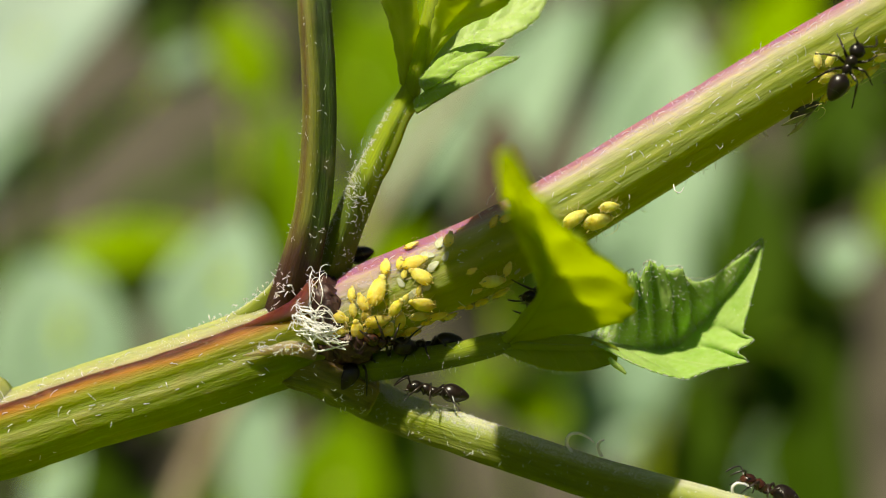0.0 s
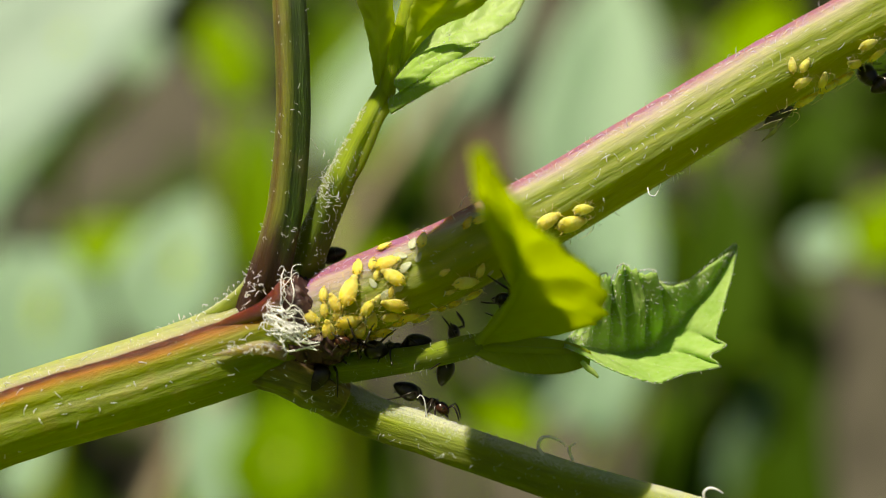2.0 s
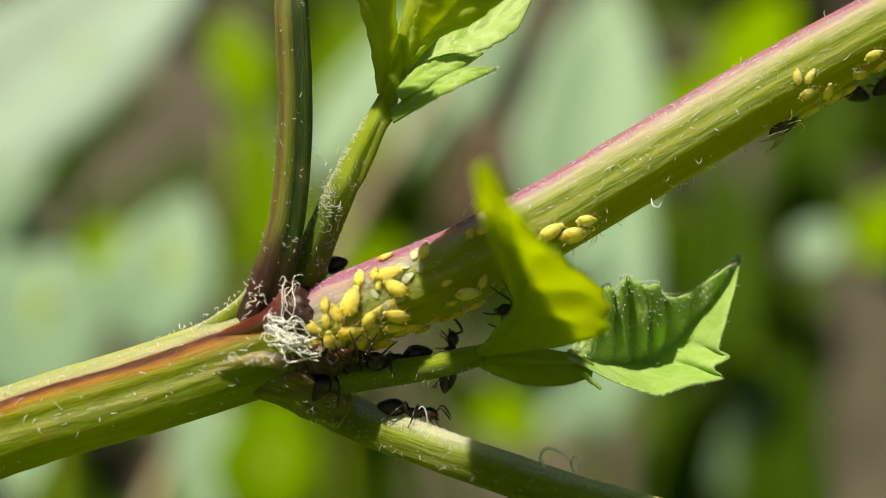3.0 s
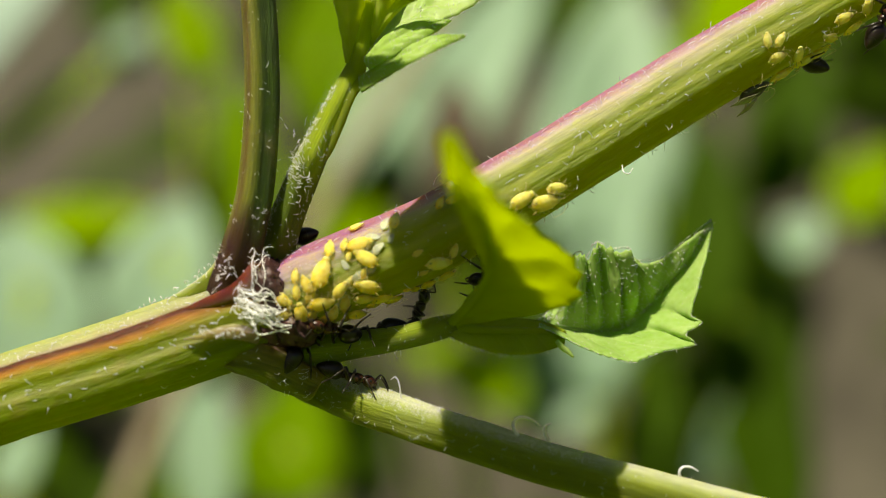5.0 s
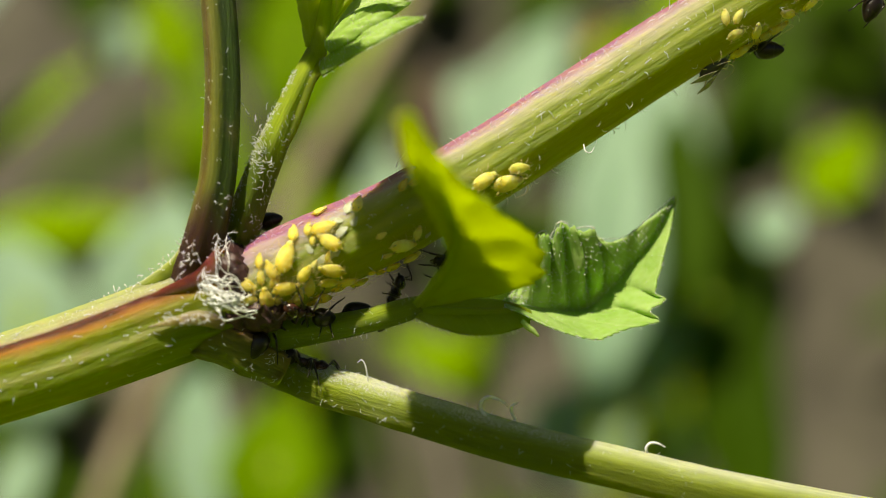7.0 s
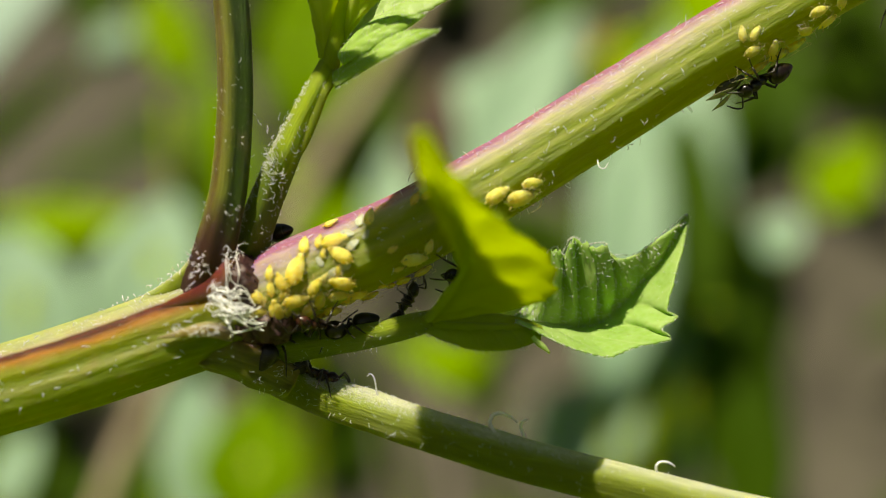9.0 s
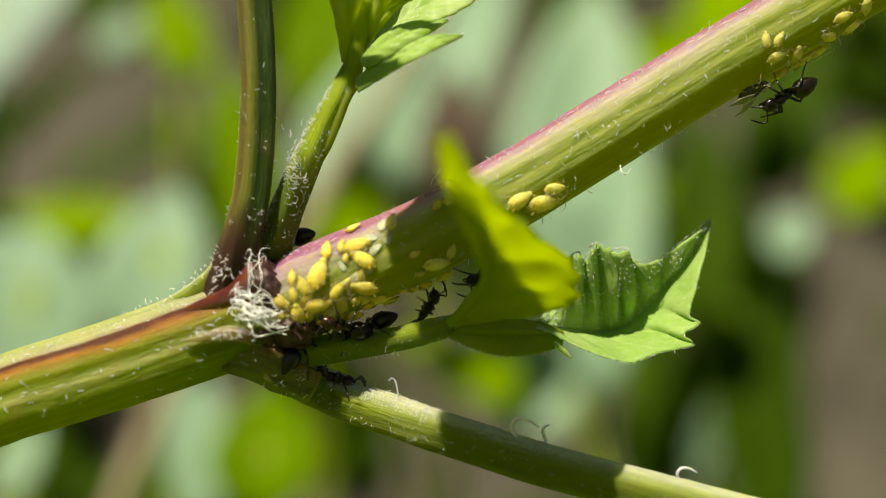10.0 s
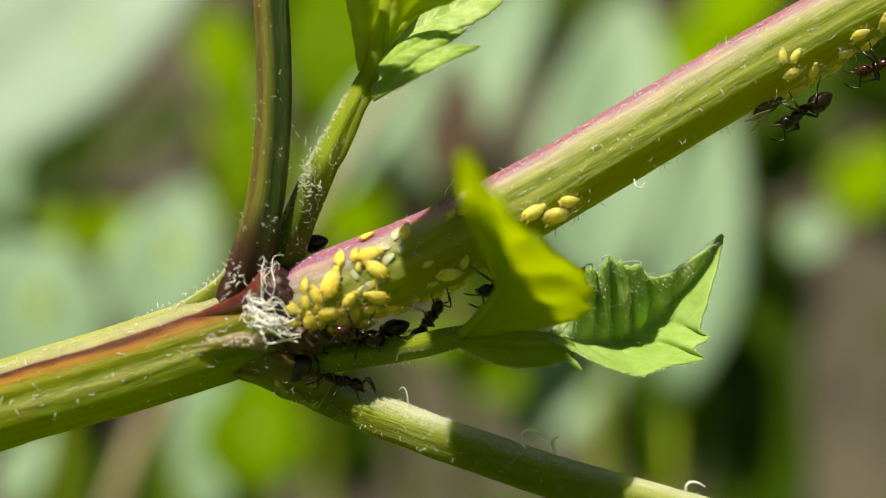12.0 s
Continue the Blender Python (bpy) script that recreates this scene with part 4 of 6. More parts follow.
fuzz(short_stalk, stem_hairs(SHORT_PATH, SHORT_R, 110, (0.15, 0.4), 15, span=(0.1, 0.95), arc=(30, 330), curl=0.4, radius=0.008), "sparse fine hairs")

NEAR_MID = [(2.70, -1.60, -4.04), (3.63, -3.20, -2.86), (4.26, -5.20, -1.37), (3.96, -7.20, 0.02), (3.26, -9.60, 1.40), (2.62, -11.80, 2.44), (2.17, -14.00, 3.32)]
near_leaf = leaf("curled yellow-green young leaf bent forward", M_CURLED, NEAR_MID,
                 [(2.43, -1.60, -3.99), (3.20, -2.40, -3.10), (3.92, -4.20, -1.86), (3.54, -6.20, -0.84), (2.74, -9.00, 0.67), (2.15, -11.60, 1.84), (1.81, -13.80, 3.14)],
                 [(3.00, -1.60, -4.04), (6.25, -2.40, -3.49), (7.93, -3.60, -2.84), (7.49, -5.60, -1.17), (5.45, -8.40, 0.11), (3.78, -11.00, 1.50), (2.38, -13.90, 3.25)], bulge=-0.25, pucker=0.22, teeth=13, depth=0.16, lead=0.3, n=90, m=14)
vein(near_leaf, NEAR_MID, 0.22, 0.05, M_CURLED)
BASE_MID = [(2.51, -1.40, -4.25), (3.87, -1.60, -4.34), (5.37, -1.40, -4.40), (6.68, -0.90, -4.44), (7.79, -0.50, -4.58)]
base_leaf = leaf("winged green leaf base", M_WINGED, BASE_MID, [(2.52, -1.30, -4.09), (3.92, -0.80, -3.80), (5.46, -0.50, -3.84), (6.74, -0.40, -4.03), (7.79, -0.45, -4.40)],
                 [(2.51, -1.50, -4.49), (3.59, -2.00, -4.94), (4.94, -2.10, -5.28), (6.47, -1.60, -5.30), (7.73, -0.90, -4.99)], bulge=0.2, pucker=0.08, m=10)
vein(base_leaf, BASE_MID, 0.3, 0.16, M_SHOOT)
margin_hairs(base_leaf, [(2.51, -1.50, -4.49), (3.59, -2.00, -4.94), (4.94, -2.10, -5.28), (6.47, -1.60, -5.30), (7.73, -0.90, -4.99)], (0.0, -0.2, -1), 90, (0.1, 0.3), 29, 0.007)
FAR_MID = [(6.67, -0.50, -4.12), (7.41, -0.10, -4.35), (7.99, 0.40, -4.47), (8.59, 1.00, -4.57), (9.10, 1.40, -4.65), (9.62, 1.70, -4.70), (10.12, 1.90, -4.69), (10.63, 2.05, -4.63), (11.09, 2.00, -4.36), (11.52, 2.00, -4.01), (11.99, 2.00, -3.59), (12.52, 2.00, -3.01), (13.17, 1.85, -2.24), (13.90, 1.60, -1.13), (14.72, 1.10, 0.37)]
FAR_EDGE = [(6.61, -1.00, -4.18), (7.64, -1.20, -4.64), (8.36, -1.40, -5.00), (9.09, -1.50, -5.31), (9.81, -1.60, -5.53), (10.63, -1.60, -5.70), (11.32, -1.50, -5.46), (11.99, -1.30, -5.26), (13.48, -1.00, -4.99), (13.10, -0.80, -4.55), (13.88, -0.50, -4.07), (13.45, -0.30, -3.73), (13.90, 0.10, -2.40), (14.38, 0.60, -0.95), (14.75, 1.10, 0.31)]
FAR_TOP = [(6.75, -0.30, -4.03), (7.51, 0.10, -3.04), (7.85, -0.25, -1.80), (8.16, -0.35, -1.14), (8.52, -0.35, -0.96), (8.73, -0.10, -1.35), (9.05, -0.50, -0.63), (9.47, -0.40, -0.63), (9.69, 0.00, -1.10), (10.01, -0.25, -0.86), (10.74, 0.00, -0.84), (11.04, 0.50, -1.34), (12.39, 0.90, -1.27), (13.56, 0.80, -0.34), (14.69, 1.00, 0.47)]
far_leaf = leaf("folded toothed green leaf, lit along its lower half", M_FAR, FAR_MID, FAR_TOP, FAR_EDGE, bulge=0.1, pucker=0.16, calm=0.4, pleat=0.95, teeth=26, depth=0.07, n=110, m=18)
vein(far_leaf, FAR_MID, 0.2, 0.04, M_FAR)
margin_hairs(far_leaf, FAR_EDGE, (0.6, -0.3, -0.6), 240, (0.04, 0.12), 22, 0.008)
margin_hairs(far_leaf, FAR_TOP, (0.0, -0.3, 0.9), 520, (0.05, 0.16), 28, 0.011)
coat(far_leaf, 900, (0.08, 0.26), 26, 0.012, 0.5)
coat(far_leaf, 500, (0.04, 0.09), 27, 0.006)
bm = bmesh.new()
tube_mesh(bm, smooth_path([(7.33, -1.30, -4.81), (7.56, -1.40, -5.07), (7.80, -1.45, -5.24), (8.04, -1.50, -5.49)], 14), [0.10, 0.14, 0.12, 0.05], sides=10, lump=0.25)
part("stipule", bm, M_LOBE, far_leaf, "pale ragged scrap at the leaf's base")

# lower branch
LOW_PATH = smooth_path([(-5.55, 0.90, -5.16), (-3.77, 1.60, -6.80), (-2.47, 1.70, -7.44), (-1.28, 0.80, -7.80), (0.40, -0.60, -8.13), (1.89, -1.40, -8.56), (4.36, -1.60, -9.34), (6.81, -1.80, -10.10), (12.16, -2.20, -11.45), (17.42, -2.60, -12.68), (27.46, -2.00, -14.74)], 90)
LOW_R = [1.2, 1.0, 0.95, 0.92, 0.9, 0.9, 0.92, 0.93, 0.92, 0.9, 0.8]
bm = bmesh.new()
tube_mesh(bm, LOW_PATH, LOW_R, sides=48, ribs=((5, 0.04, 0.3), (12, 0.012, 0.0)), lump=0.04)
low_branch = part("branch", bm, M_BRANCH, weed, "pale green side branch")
fuzz(low_branch, stem_hairs(LOW_PATH, LOW_R, 260, (0.12, 0.45), 16, span=(0.1, 0.85), arc=(-80, 120), curl=0.7, radius=0.01), "fine pale hairs")

fuzz(low_branch, stem_hairs(LOW_PATH, LOW_R, 9000, (0.06, 0.17), 18, span=(0.12, 0.75), arc=(-70, 60), curl=0.7, radius=0.008), "short white down")
fuzz(stem_left, stem_hairs(LEFT_PATH, LEFT_R, 1300, (0.05, 0.13), 19, span=(0.36, 0.93), arc=(-50, 38), curl=0.5, radius=0.008), "short white down")
fuzz(stem_right, stem_hairs(RIGHT_PATH, RIGHT_R, 1200, (0.05, 0.13), 20, span=(0.06, 0.72), arc=(-60, 60), curl=0.5, radius=0.008), "short white down")

# bract and the woolly tuft in the node
bm = bmesh.new()
tube_mesh(bm, smooth_path([(-8.72, -1.95, -4.65), (-8.10, -2.00, -4.55), (-7.44, -1.95, -4.43), (-6.65, -1.80, -4.35), (-5.72, -1.20, -4.57)], 24), [0.04, 0.12, 0.20, 0.32, 0.36], sides=18, ribs=((5, 0.12, 0.0),), lump=0.16)
bract = part("bract", bm, M_BRACT, weed, "pale pointed bract")


def wool(seed, centre, spread, count, length, drift, thick=(0.024, 0.042)):
    """Curly hairs that start round a place and run off in all ways."""
    rng = random.Random(seed)
    bm = bmesh.new()
    for _ in range(count):
        p = Vector(centre) + Vector((rng.gauss(0, spread[0]), rng.gauss(0, spread[1]), rng.gauss(0, spread[2])))
        way = (Vector(drift) + Vector((rng.uniform(-1, 1), rng.uniform(-0.5, 0.3), rng.uniform(-1, 1)))).normalized()
        a = way.cross(Vector((rng.uniform(-1, 1), rng.uniform(-1, 1), rng.uniform(-1, 1)))).normalized()
        c = way.cross(a)
        size, phase, turns, wide = rng.uniform(*length), rng.uniform(0, 6.28), rng.uniform(1.2, 3.4), rng.uniform(0.12, 0.26)
        pts = []
        for i in range(10):
            s = i / 9
            pts.append(p + way * size * s * (1 - 0.25 * s) + size * wide * s * (math.sin(phase + turns * s) * a + math.cos(phase + turns * s * 0.8) * c))
        r = rng.uniform(*thick)
        tube_mesh(bm, pts, [r, r, r * 0.8, r * 0.3], sides=5, ref=(0.31, 0.52, 0.8), cap=False)
    return bm


def combed(seed, rows, count, thick):
    """Long white strands combed from a tuft's root to its tip, each with a curl at the end."""
    rng = random.Random(seed)
    bm = bmesh.new()
    (a0, a1), (b0, b1), (c0, c1) = rows
    for _ in range(count):
        k = rng.random()
        jig = lambda r: Vector((rng.gauss(0, r), rng.gauss(0, r * 0.6), rng.gauss(0, r)))
        a = Vector(a0).lerp(Vector(a1), k) + jig(0.2)
        b = Vector(b0).lerp(Vector(b1), min(1, max(0, k + rng.gauss(0, 0.12)))) + jig(0.2)
        c = Vector(c0).lerp(Vector(c1), min(1, max(0, k + rng.gauss(0, 0.2)))) + jig(0.2)
        way = (c - b).normalized()
        hook = way.cross(Vector((0, -1, 0))) * rng.choice((-1, 1)) * rng.uniform(0.1, 0.5)
        pts = smooth_path([a, a.lerp(b, 0.5) + jig(0.16), b, b.lerp(c, 0.5) + jig(0.1), c, c + way * 0.14 + hook * 0.5, c + hook * 1.1 - way * rng.uniform(-0.1, 0.12)], 24)
        r = rng.uniform(*thick)
        tube_mesh(bm, pts, [r * 0.8, r, r, r * 0.8, r * 0.35], sides=6, ref=(0.31, 0.52, 0.8), cap=False)
    return bm


fuzz(node, combed(31, (((-4.93, -1.70, -2.94), (-4.25, -1.75, -4.38)), ((-5.60, -2.10, -2.82), (-5.25, -2.20, -4.19)), ((-6.25, -2.00, -2.63), (-5.99, -2.10, -3.61))), 28, (0.020, 0.040)), "combed white woolly hairs", M_WOOL)
fuzz(node, combed(36, (((-5.74, -1.70, -3.07), (-5.25, -1.70, -2.94)), ((-5.83, -1.80, -1.95), (-5.49, -1.70, -1.83)), ((-5.81, -1.50, -1.17), (-5.43, -1.40, -1.07))), 5, (0.012, 0.022)), "upright white woolly hairs", M_WOOL)
fuzz(node, wool(32, (-5.66, -1.50, -1.47), (0.16, 0.15, 0.4), 7, (0.3, 0.7), (0.05, -0.3, 0.9), (0.012, 0.022)), "straggling white hairs")
fuzz(node, wool(33, (-7.04, -1.60, -1.66), (0.3, 0.12, 0.4), 30, (0.2, 0.55), (-0.2, -0.6, 0.2), (0.016, 0.026)), "curled white hairs")
fuzz(shoot, wool(34, (-3.83, -0.75, 2.79), (0.2, 0.1, 0.6), 80, (0.2, 0.6), (-0.3, -0.5, 0.3), (0.010, 0.02)), "white wool at the base of the shoot")
fuzz(low_branch, wool(35, (-6.75, -2.30, -4.30), (0.7, 0.12, 0.14), 36, (0.2, 0.6), (-0.5, -0.4, 0.2), (0.014, 0.026)), "white hairs on the bract")



def long_hair(label, parent, points, r):
    bm = bmesh.new()
    tube_mesh(bm, smooth_path(points, 26), [r, r, r * 0.9, r * 0.4], sides=8, ref=(0.2, 0.9, 0.1), cap=False)
    return part("curled_hair", bm, M_HAIR, parent, label)


long_hair("long curled white hair", low_branch, [(5.62, -1.90, -8.85), (5.39, -2.00, -8.46), (5.50, -2.10, -8.10), (5.84, -2.10, -8.01), (6.28, -2.10, -8.18), (6.58, -2.10, -8.42)], 0.075)
long_hair("long curled white hair", low_branch, [(6.90, -1.90, -9.05), (6.74, -2.00, -8.66), (6.78, -2.10, -8.40), (7.02, -2.10, -8.28)], 0.075)
long_hair("long curled white hair", low_branch, [(12.60, -2.20, -10.71), (12.53, -2.30, -10.35), (12.72, -2.30, -10.15), (13.06, -2.30, -10.18), (13.36, -2.30, -10.35)], 0.06)
long_hair("hooked white hair", low_branch, [(0.55, -1.00, -7.37), (0.50, -1.10, -6.88), (0.42, -1.10, -6.53), (0.27, -1.10, -6.38), (0.12, -1.10, -6.50)], 0.03)
long_hair("long curled white hair", stem_right, [(10.18, -1.20, 2.87), (10.22, -1.40, 2.56), (10.45, -1.40, 2.49), (10.64, -1.30, 2.74)], 0.03)
long_hair("hair standing on the stem", stem_right, [(1.97, -0.40, 2.00), (2.07, -0.50, 2.30), (2.27, -0.50, 2.50), (2.37, -0.50, 2.81)], 0.018)

# ---- aphids ----
def aphid_kind(length, skin):
    """Meshes of one size of aphid, head along x, belly at z = 0."""
    k = length
    meshes = {}

    def keep(name, bm, material):
        bmesh.ops.recalc_face_normals(bm, faces=bm.faces)
        me = bpy.data.meshes.new(name)
        bm.to_mesh(me)
        bm.free()
        me.materials.append(material)
        meshes[name] = me

    bm = bmesh.new()
    ball_mesh(bm, (-0.03 * k, 0, 0.155 * k), (0.48 * k, 0.275 * k, 0.155 * k), taper=0.20, sides=18, rings=14, bumps=0.09)
    keep("body", bm, skin)
    bm = bmesh.new()
    ball_mesh(bm, (0.38 * k, 0, 0.135 * k), (0.15 * k, 0.135 * k, 0.095 * k), sides=12, rings=8, bumps=0.08)
    keep("head", bm, skin)
    bm = bmesh.new()
    ball_mesh(bm, (0.42 * k, 0.125 * k, 0.16 * k), (0.02 * k,) * 3, sides=8, rings=6)
    keep("eye", bm, M_DUSK)
    bm = bmesh.new()
    tube_mesh(bm, [Vector(p) * k for p in ((-0.34, 0.13, 0.24), (-0.42, 0.16, 0.31), (-0.50, 0.18, 0.36))], [0.028 * k, 0.021 * k, 0.016 * k], sides=7)
    keep("cornicle", bm, M_CORNICLE)
    bm = bmesh.new()
    tube_mesh(bm, [Vector(p) * k for p in ((-0.46, 0, 0.15), (-0.54, 0, 0.17), (-0.6, 0, 0.2))], [0.06 * k, 0.045 * k, 0.015 * k], sides=7)
    keep("tail", bm, skin)
    bm = bmesh.new()
    tube_mesh(bm, smooth_path([Vector(p) * k for p in ((0.46, 0.06, 0.26), (0.56, 0.16, 0.36), (0.45, 0.34, 0.42), (0.1, 0.46, 0.40))], 9), [0.008 * k, 0.007 * k, 0.004 * k], sides=5)
    keep("antenna", bm, M_LIMB)
    for i, (x, reach) in enumerate(((0.2, 0.28), (0.05, 0.05), (-0.1, -0.32))):
        bm = bmesh.new()
        tube_mesh(bm, smooth_path([Vector(p) * k for p in ((x, 0.16, 0.14), (x + reach * 0.5, 0.33, 0.2), (x + reach, 0.44, 0.0))], 7), [0.016 * k, 0.011 * k, 0.007 * k], sides=5)
        keep("leg_%d" % i, bm, M_LIMB)
    return meshes


M_CORNICLE = skin_material("olive_cornicle", (0.32, 0.25, 0.05), (0.42, 0.34, 0.08), rough=0.5)
FLIP = Matrix.Diagonal((1, -1, 1, 1))
APHIDS = {(round(s, 2), p): aphid_kind(s, M_APHID_PALE if p else M_APHID) for s in (0.5, 0.7, 0.9, 1.15, 1.4) for p in (False, True)}


def aphid(m, length, pale=False, label="plump yellow aphid sucking at the stem", legs=True):
    size = min((0.5, 0.7, 0.9, 1.15, 1.4), key=lambda s: abs(s - length))
    meshes = APHIDS[(size, pale)]
    thing = tagged(new("aphid"), label, "aphid", group="aphids on the stem")
    for name in ("body", "head", "tail"):
        same(name, meshes[name], thing)
    for name in ("eye", "cornicle", "antenna", "leg_0", "leg_1", "leg_2"):
        for flip in (None, FLIP):
            same(name.split("_")[0], meshes[name], thing, flip)
    thing.matrix_basis = m
    return thing


def on_stem(along, around, turn, lift=-0.03):
    """The pose on the stem's skin: along it 0 to 1, degrees round from the top towards the near side, heading turned from the stem's own."""
    n = len(STEM_AXIS) - 1
    i = int(along * n)
    t, up, side = frame_at(STEM_AXIS, i, (0, 0, 1))
    a = radians(around)
    out = math.cos(a) * up + math.sin(a) * side
    cross = out.cross(t)
    b = radians(turn)
    return stance(STEM_AXIS[i] + out * (blend(STEM_AXIS_R, along) + lift), math.cos(b) * t + math.sin(b) * cross, out)


STEM_AXIS = smooth_path([(-5.13, 0.60, -3.53), (-3.69, 0.20, -2.74), (-2.15, 0.00, -2.02), (1.68, 0.00, -0.38), (5.51, 0.00, 1.71), (8.06, 0.00, 3.24), (10.61, 0.00, 4.82), (13.16, 0.00, 6.40), (15.71, 0.00, 7.93), (18.33, 0.20, 9.45), (23.57, 0.50, 12.38)], 400)
STEM_AXIS_R = [1.75, 1.8, 1.72, 1.66, 1.62, 1.55]
aphid(on_stem(0.1830, 77, 48), 1.30)
aphid(on_stem(0.2080, 47, 72), 0.85)
aphid(on_stem(0.2406, 59, -4), 1.05)
aphid(on_stem(0.2406, 80, 128), 1.25)
aphid(on_stem(0.2231, 50, 68), 0.65)
aphid(on_stem(0.2231, 68, 60), 0.45)
aphid(on_stem(0.1278, 68, 68), 0.75)
aphid(on_stem(0.1454, 86, 92), 0.90)
aphid(on_stem(0.1103, 89, 68), 0.75)
aphid(on_stem(0.1429, 101, 32), 0.65)
aphid(on_stem(0.1980, 107, 32), 0.90)
aphid(on_stem(0.2281, 116, 144), 1.15)
aphid(on_stem(0.2306, 98, 56), 0.60)
aphid(on_stem(0.1604, 116, -12), 1.20)
aphid(on_stem(0.0952, 119, 68), 1.15)
aphid(on_stem(0.0677, 89, -44), 1.20)
aphid(on_stem(0.0551, 110, -20), 0.90)
aphid(on_stem(0.2206, 134, -24), 1.00)
aphid(on_stem(0.1955, 128, 60), 0.85)
aphid(on_stem(0.1704, 137, 52), 0.85)
aphid(on_stem(0.2055, 164, -64), 1.20)
aphid(on_stem(0.2381, 149, -16), 0.95)
aphid(on_stem(0.2506, 173, -32), 0.85)
aphid(on_stem(0.2882, 101, 4), 0.60, pale=True)
aphid(on_stem(0.3008, 128, -24), 1.15, pale=True)
aphid(on_stem(0.2431, 20, 8), 0.75)
aphid(on_stem(0.2782, 44, 64), 0.85, pale=True)
aphid(on_stem(0.3308, 50, 40), 0.65)
aphid(on_stem(0.3409, 56, -12), 0.70)
aphid(on_stem(0.2857, 173, -48), 0.80)
aphid(on_stem(0.2707, 173, -72), 0.70)
aphid(on_stem(0.3208, 122, 48), 0.65, pale=True)
aphid(on_stem(0.2155, 101, 36), 0.45, pale=True)
aphid(on_stem(0.2256, 158, -36), 0.75)
aphid(on_stem(0.1203, 128, 52), 0.75)
aphid(on_stem(0.1429, 143, 8), 0.70)
aphid(on_stem(0.1805, 173, -76), 0.70)
aphid(on_stem(0.2632, 158, -52), 0.60)
aphid(on_stem(0.3033, 170, 28), 0.85, pale=True)
aphid(on_stem(0.0802, 101, 68), 0.55)
aphid(on_stem(0.2406, 125, 44), 0.45, pale=True)
aphid(on_stem(0.2857, 134, -8), 0.50, pale=True)
aphid(on_stem(0.4035, 104, 4), 1.15, pale=True)
aphid(on_stem(0.4261, 125, -20), 1.30, pale=True)
aphid(on_stem(0.4536, 116, -28), 0.90, pale=True)
aphid(on_stem(0.8246, 89.8, 65), 0.69, pale=True)
aphid(on_stem(0.8471, 98.7, 30), 0.74, pale=True)
aphid(on_stem(0.8296, 121.6, -7), 0.94, pale=True)
aphid(on_stem(0.8446, 173.8, 9), 1.12, pale=True)
aphid(on_stem(0.8672, 139.1, 75), 0.94, pale=True)
aphid(on_stem(0.8872, 175.2, 4), 1.05, pale=True)
aphid(on_stem(0.9098, 141.9, 136), 0.99, pale=True)
aphid(on_stem(0.9273, 120.7, -6), 0.87, pale=True)
aphid(on_stem(0.9023, 175.8, 5), 1.05, pale=True)
aphid(on_stem(0.9348, 152.2, 17), 0.94, pale=True)
aphid(on_stem(0.9449, 122.3, 68), 0.94, pale=True)

# cast skins
for along, around, turn, size in ((0.2556, 73.6, 20, 0.66), (0.2531, 54.8, -20, 0.77), (0.2231, 99.0, 30, 0.61), (0.2682, 40.7, 60, 0.77), (0.2180, 78.2, 100, 0.51), (0.2381, 98.9, 10, 0.56), (0.2682, 66.9, 40, 0.51), (0.1830, 127.9, 20, 0.41), (0.1604, 97.1, 60, 0.36), (0.2857, 176.8, 0, 0.36), (0.3283, 136.6, 30, 0.41)):
    skin = tagged(new("shed_skin"), "papery white cast aphid skin stuck to the stem", "aphid skin", group="cast aphid skins")
    bm = bmesh.new()
    ball_mesh(bm, (0, 0, 0.08 * size), (0.5 * size, 0.26 * size, 0.09 * size), taper=0.3, bumps=0.35, sides=12, rings=8)
    part("husk", bm, M_SHED, skin)
    skin.matrix_basis = on_stem(along, around, turn)



# ---- winged aphid ----
def winged_aphid(m):
    thing = aphid(m, 1.4, True, "dusky winged aphid hanging under the stem")
    thing.name = "winged_aphid"
    for ob in thing.children:
        if ob.name.startswith(("body", "head")):
            ob.data = ob.data.copy()
            ob.data.materials[0] = M_DUSKY_BODY
    for s in (1, -1):
        bm = bmesh.new()
        blade_mesh(bm, [(0.15, 0.1 * s, 0.45), (-0.5, 0.3 * s, 0.6), (-1.2, 0.5 * s, 0.55)], [(0.15, 0.14 * s, 0.46), (-0.5, 0.08 * s, 0.58), (-1.2, 0.48 * s, 0.55)],
                   [(0.15, 0.06 * s, 0.46), (-0.55, 0.52 * s, 0.55), (-1.2, 0.52 * s, 0.55)], n=14, m=3, thick=0.012)
        part("wing", bm, M_WING, thing, "clear smoky wing")
    return thing


M_DUSKY_BODY = skin_material("dusky_aphid_skin", (0.03, 0.03, 0.012), (0.06, 0.06, 0.025), rough=0.4)
winged_aphid(stance((16.05, -0.60, 6.30), (0.8, -0.25, 0.5), (0.25, -0.55, -0.8)))


# ---- ants ----
ANT_SIZE = 0.97
LEGS = (("front", (0.34, 0.14, 0.36), (0.5, 0.55, 0.75), (0.95, 0.85, 0.30), (1.18, 1.0, 0.0)),
        ("middle", (0.14, 0.16, 0.34), (0.1, 0.7, 0.80), (0.05, 1.15, 0.30), (-0.05, 1.45, 0.0)),
        ("hind", (-0.08, 0.14, 0.34), (-0.5, 0.62, 0.85), (-1.0, 0.95, 0.32), (-1.4, 1.15, 0.0)))


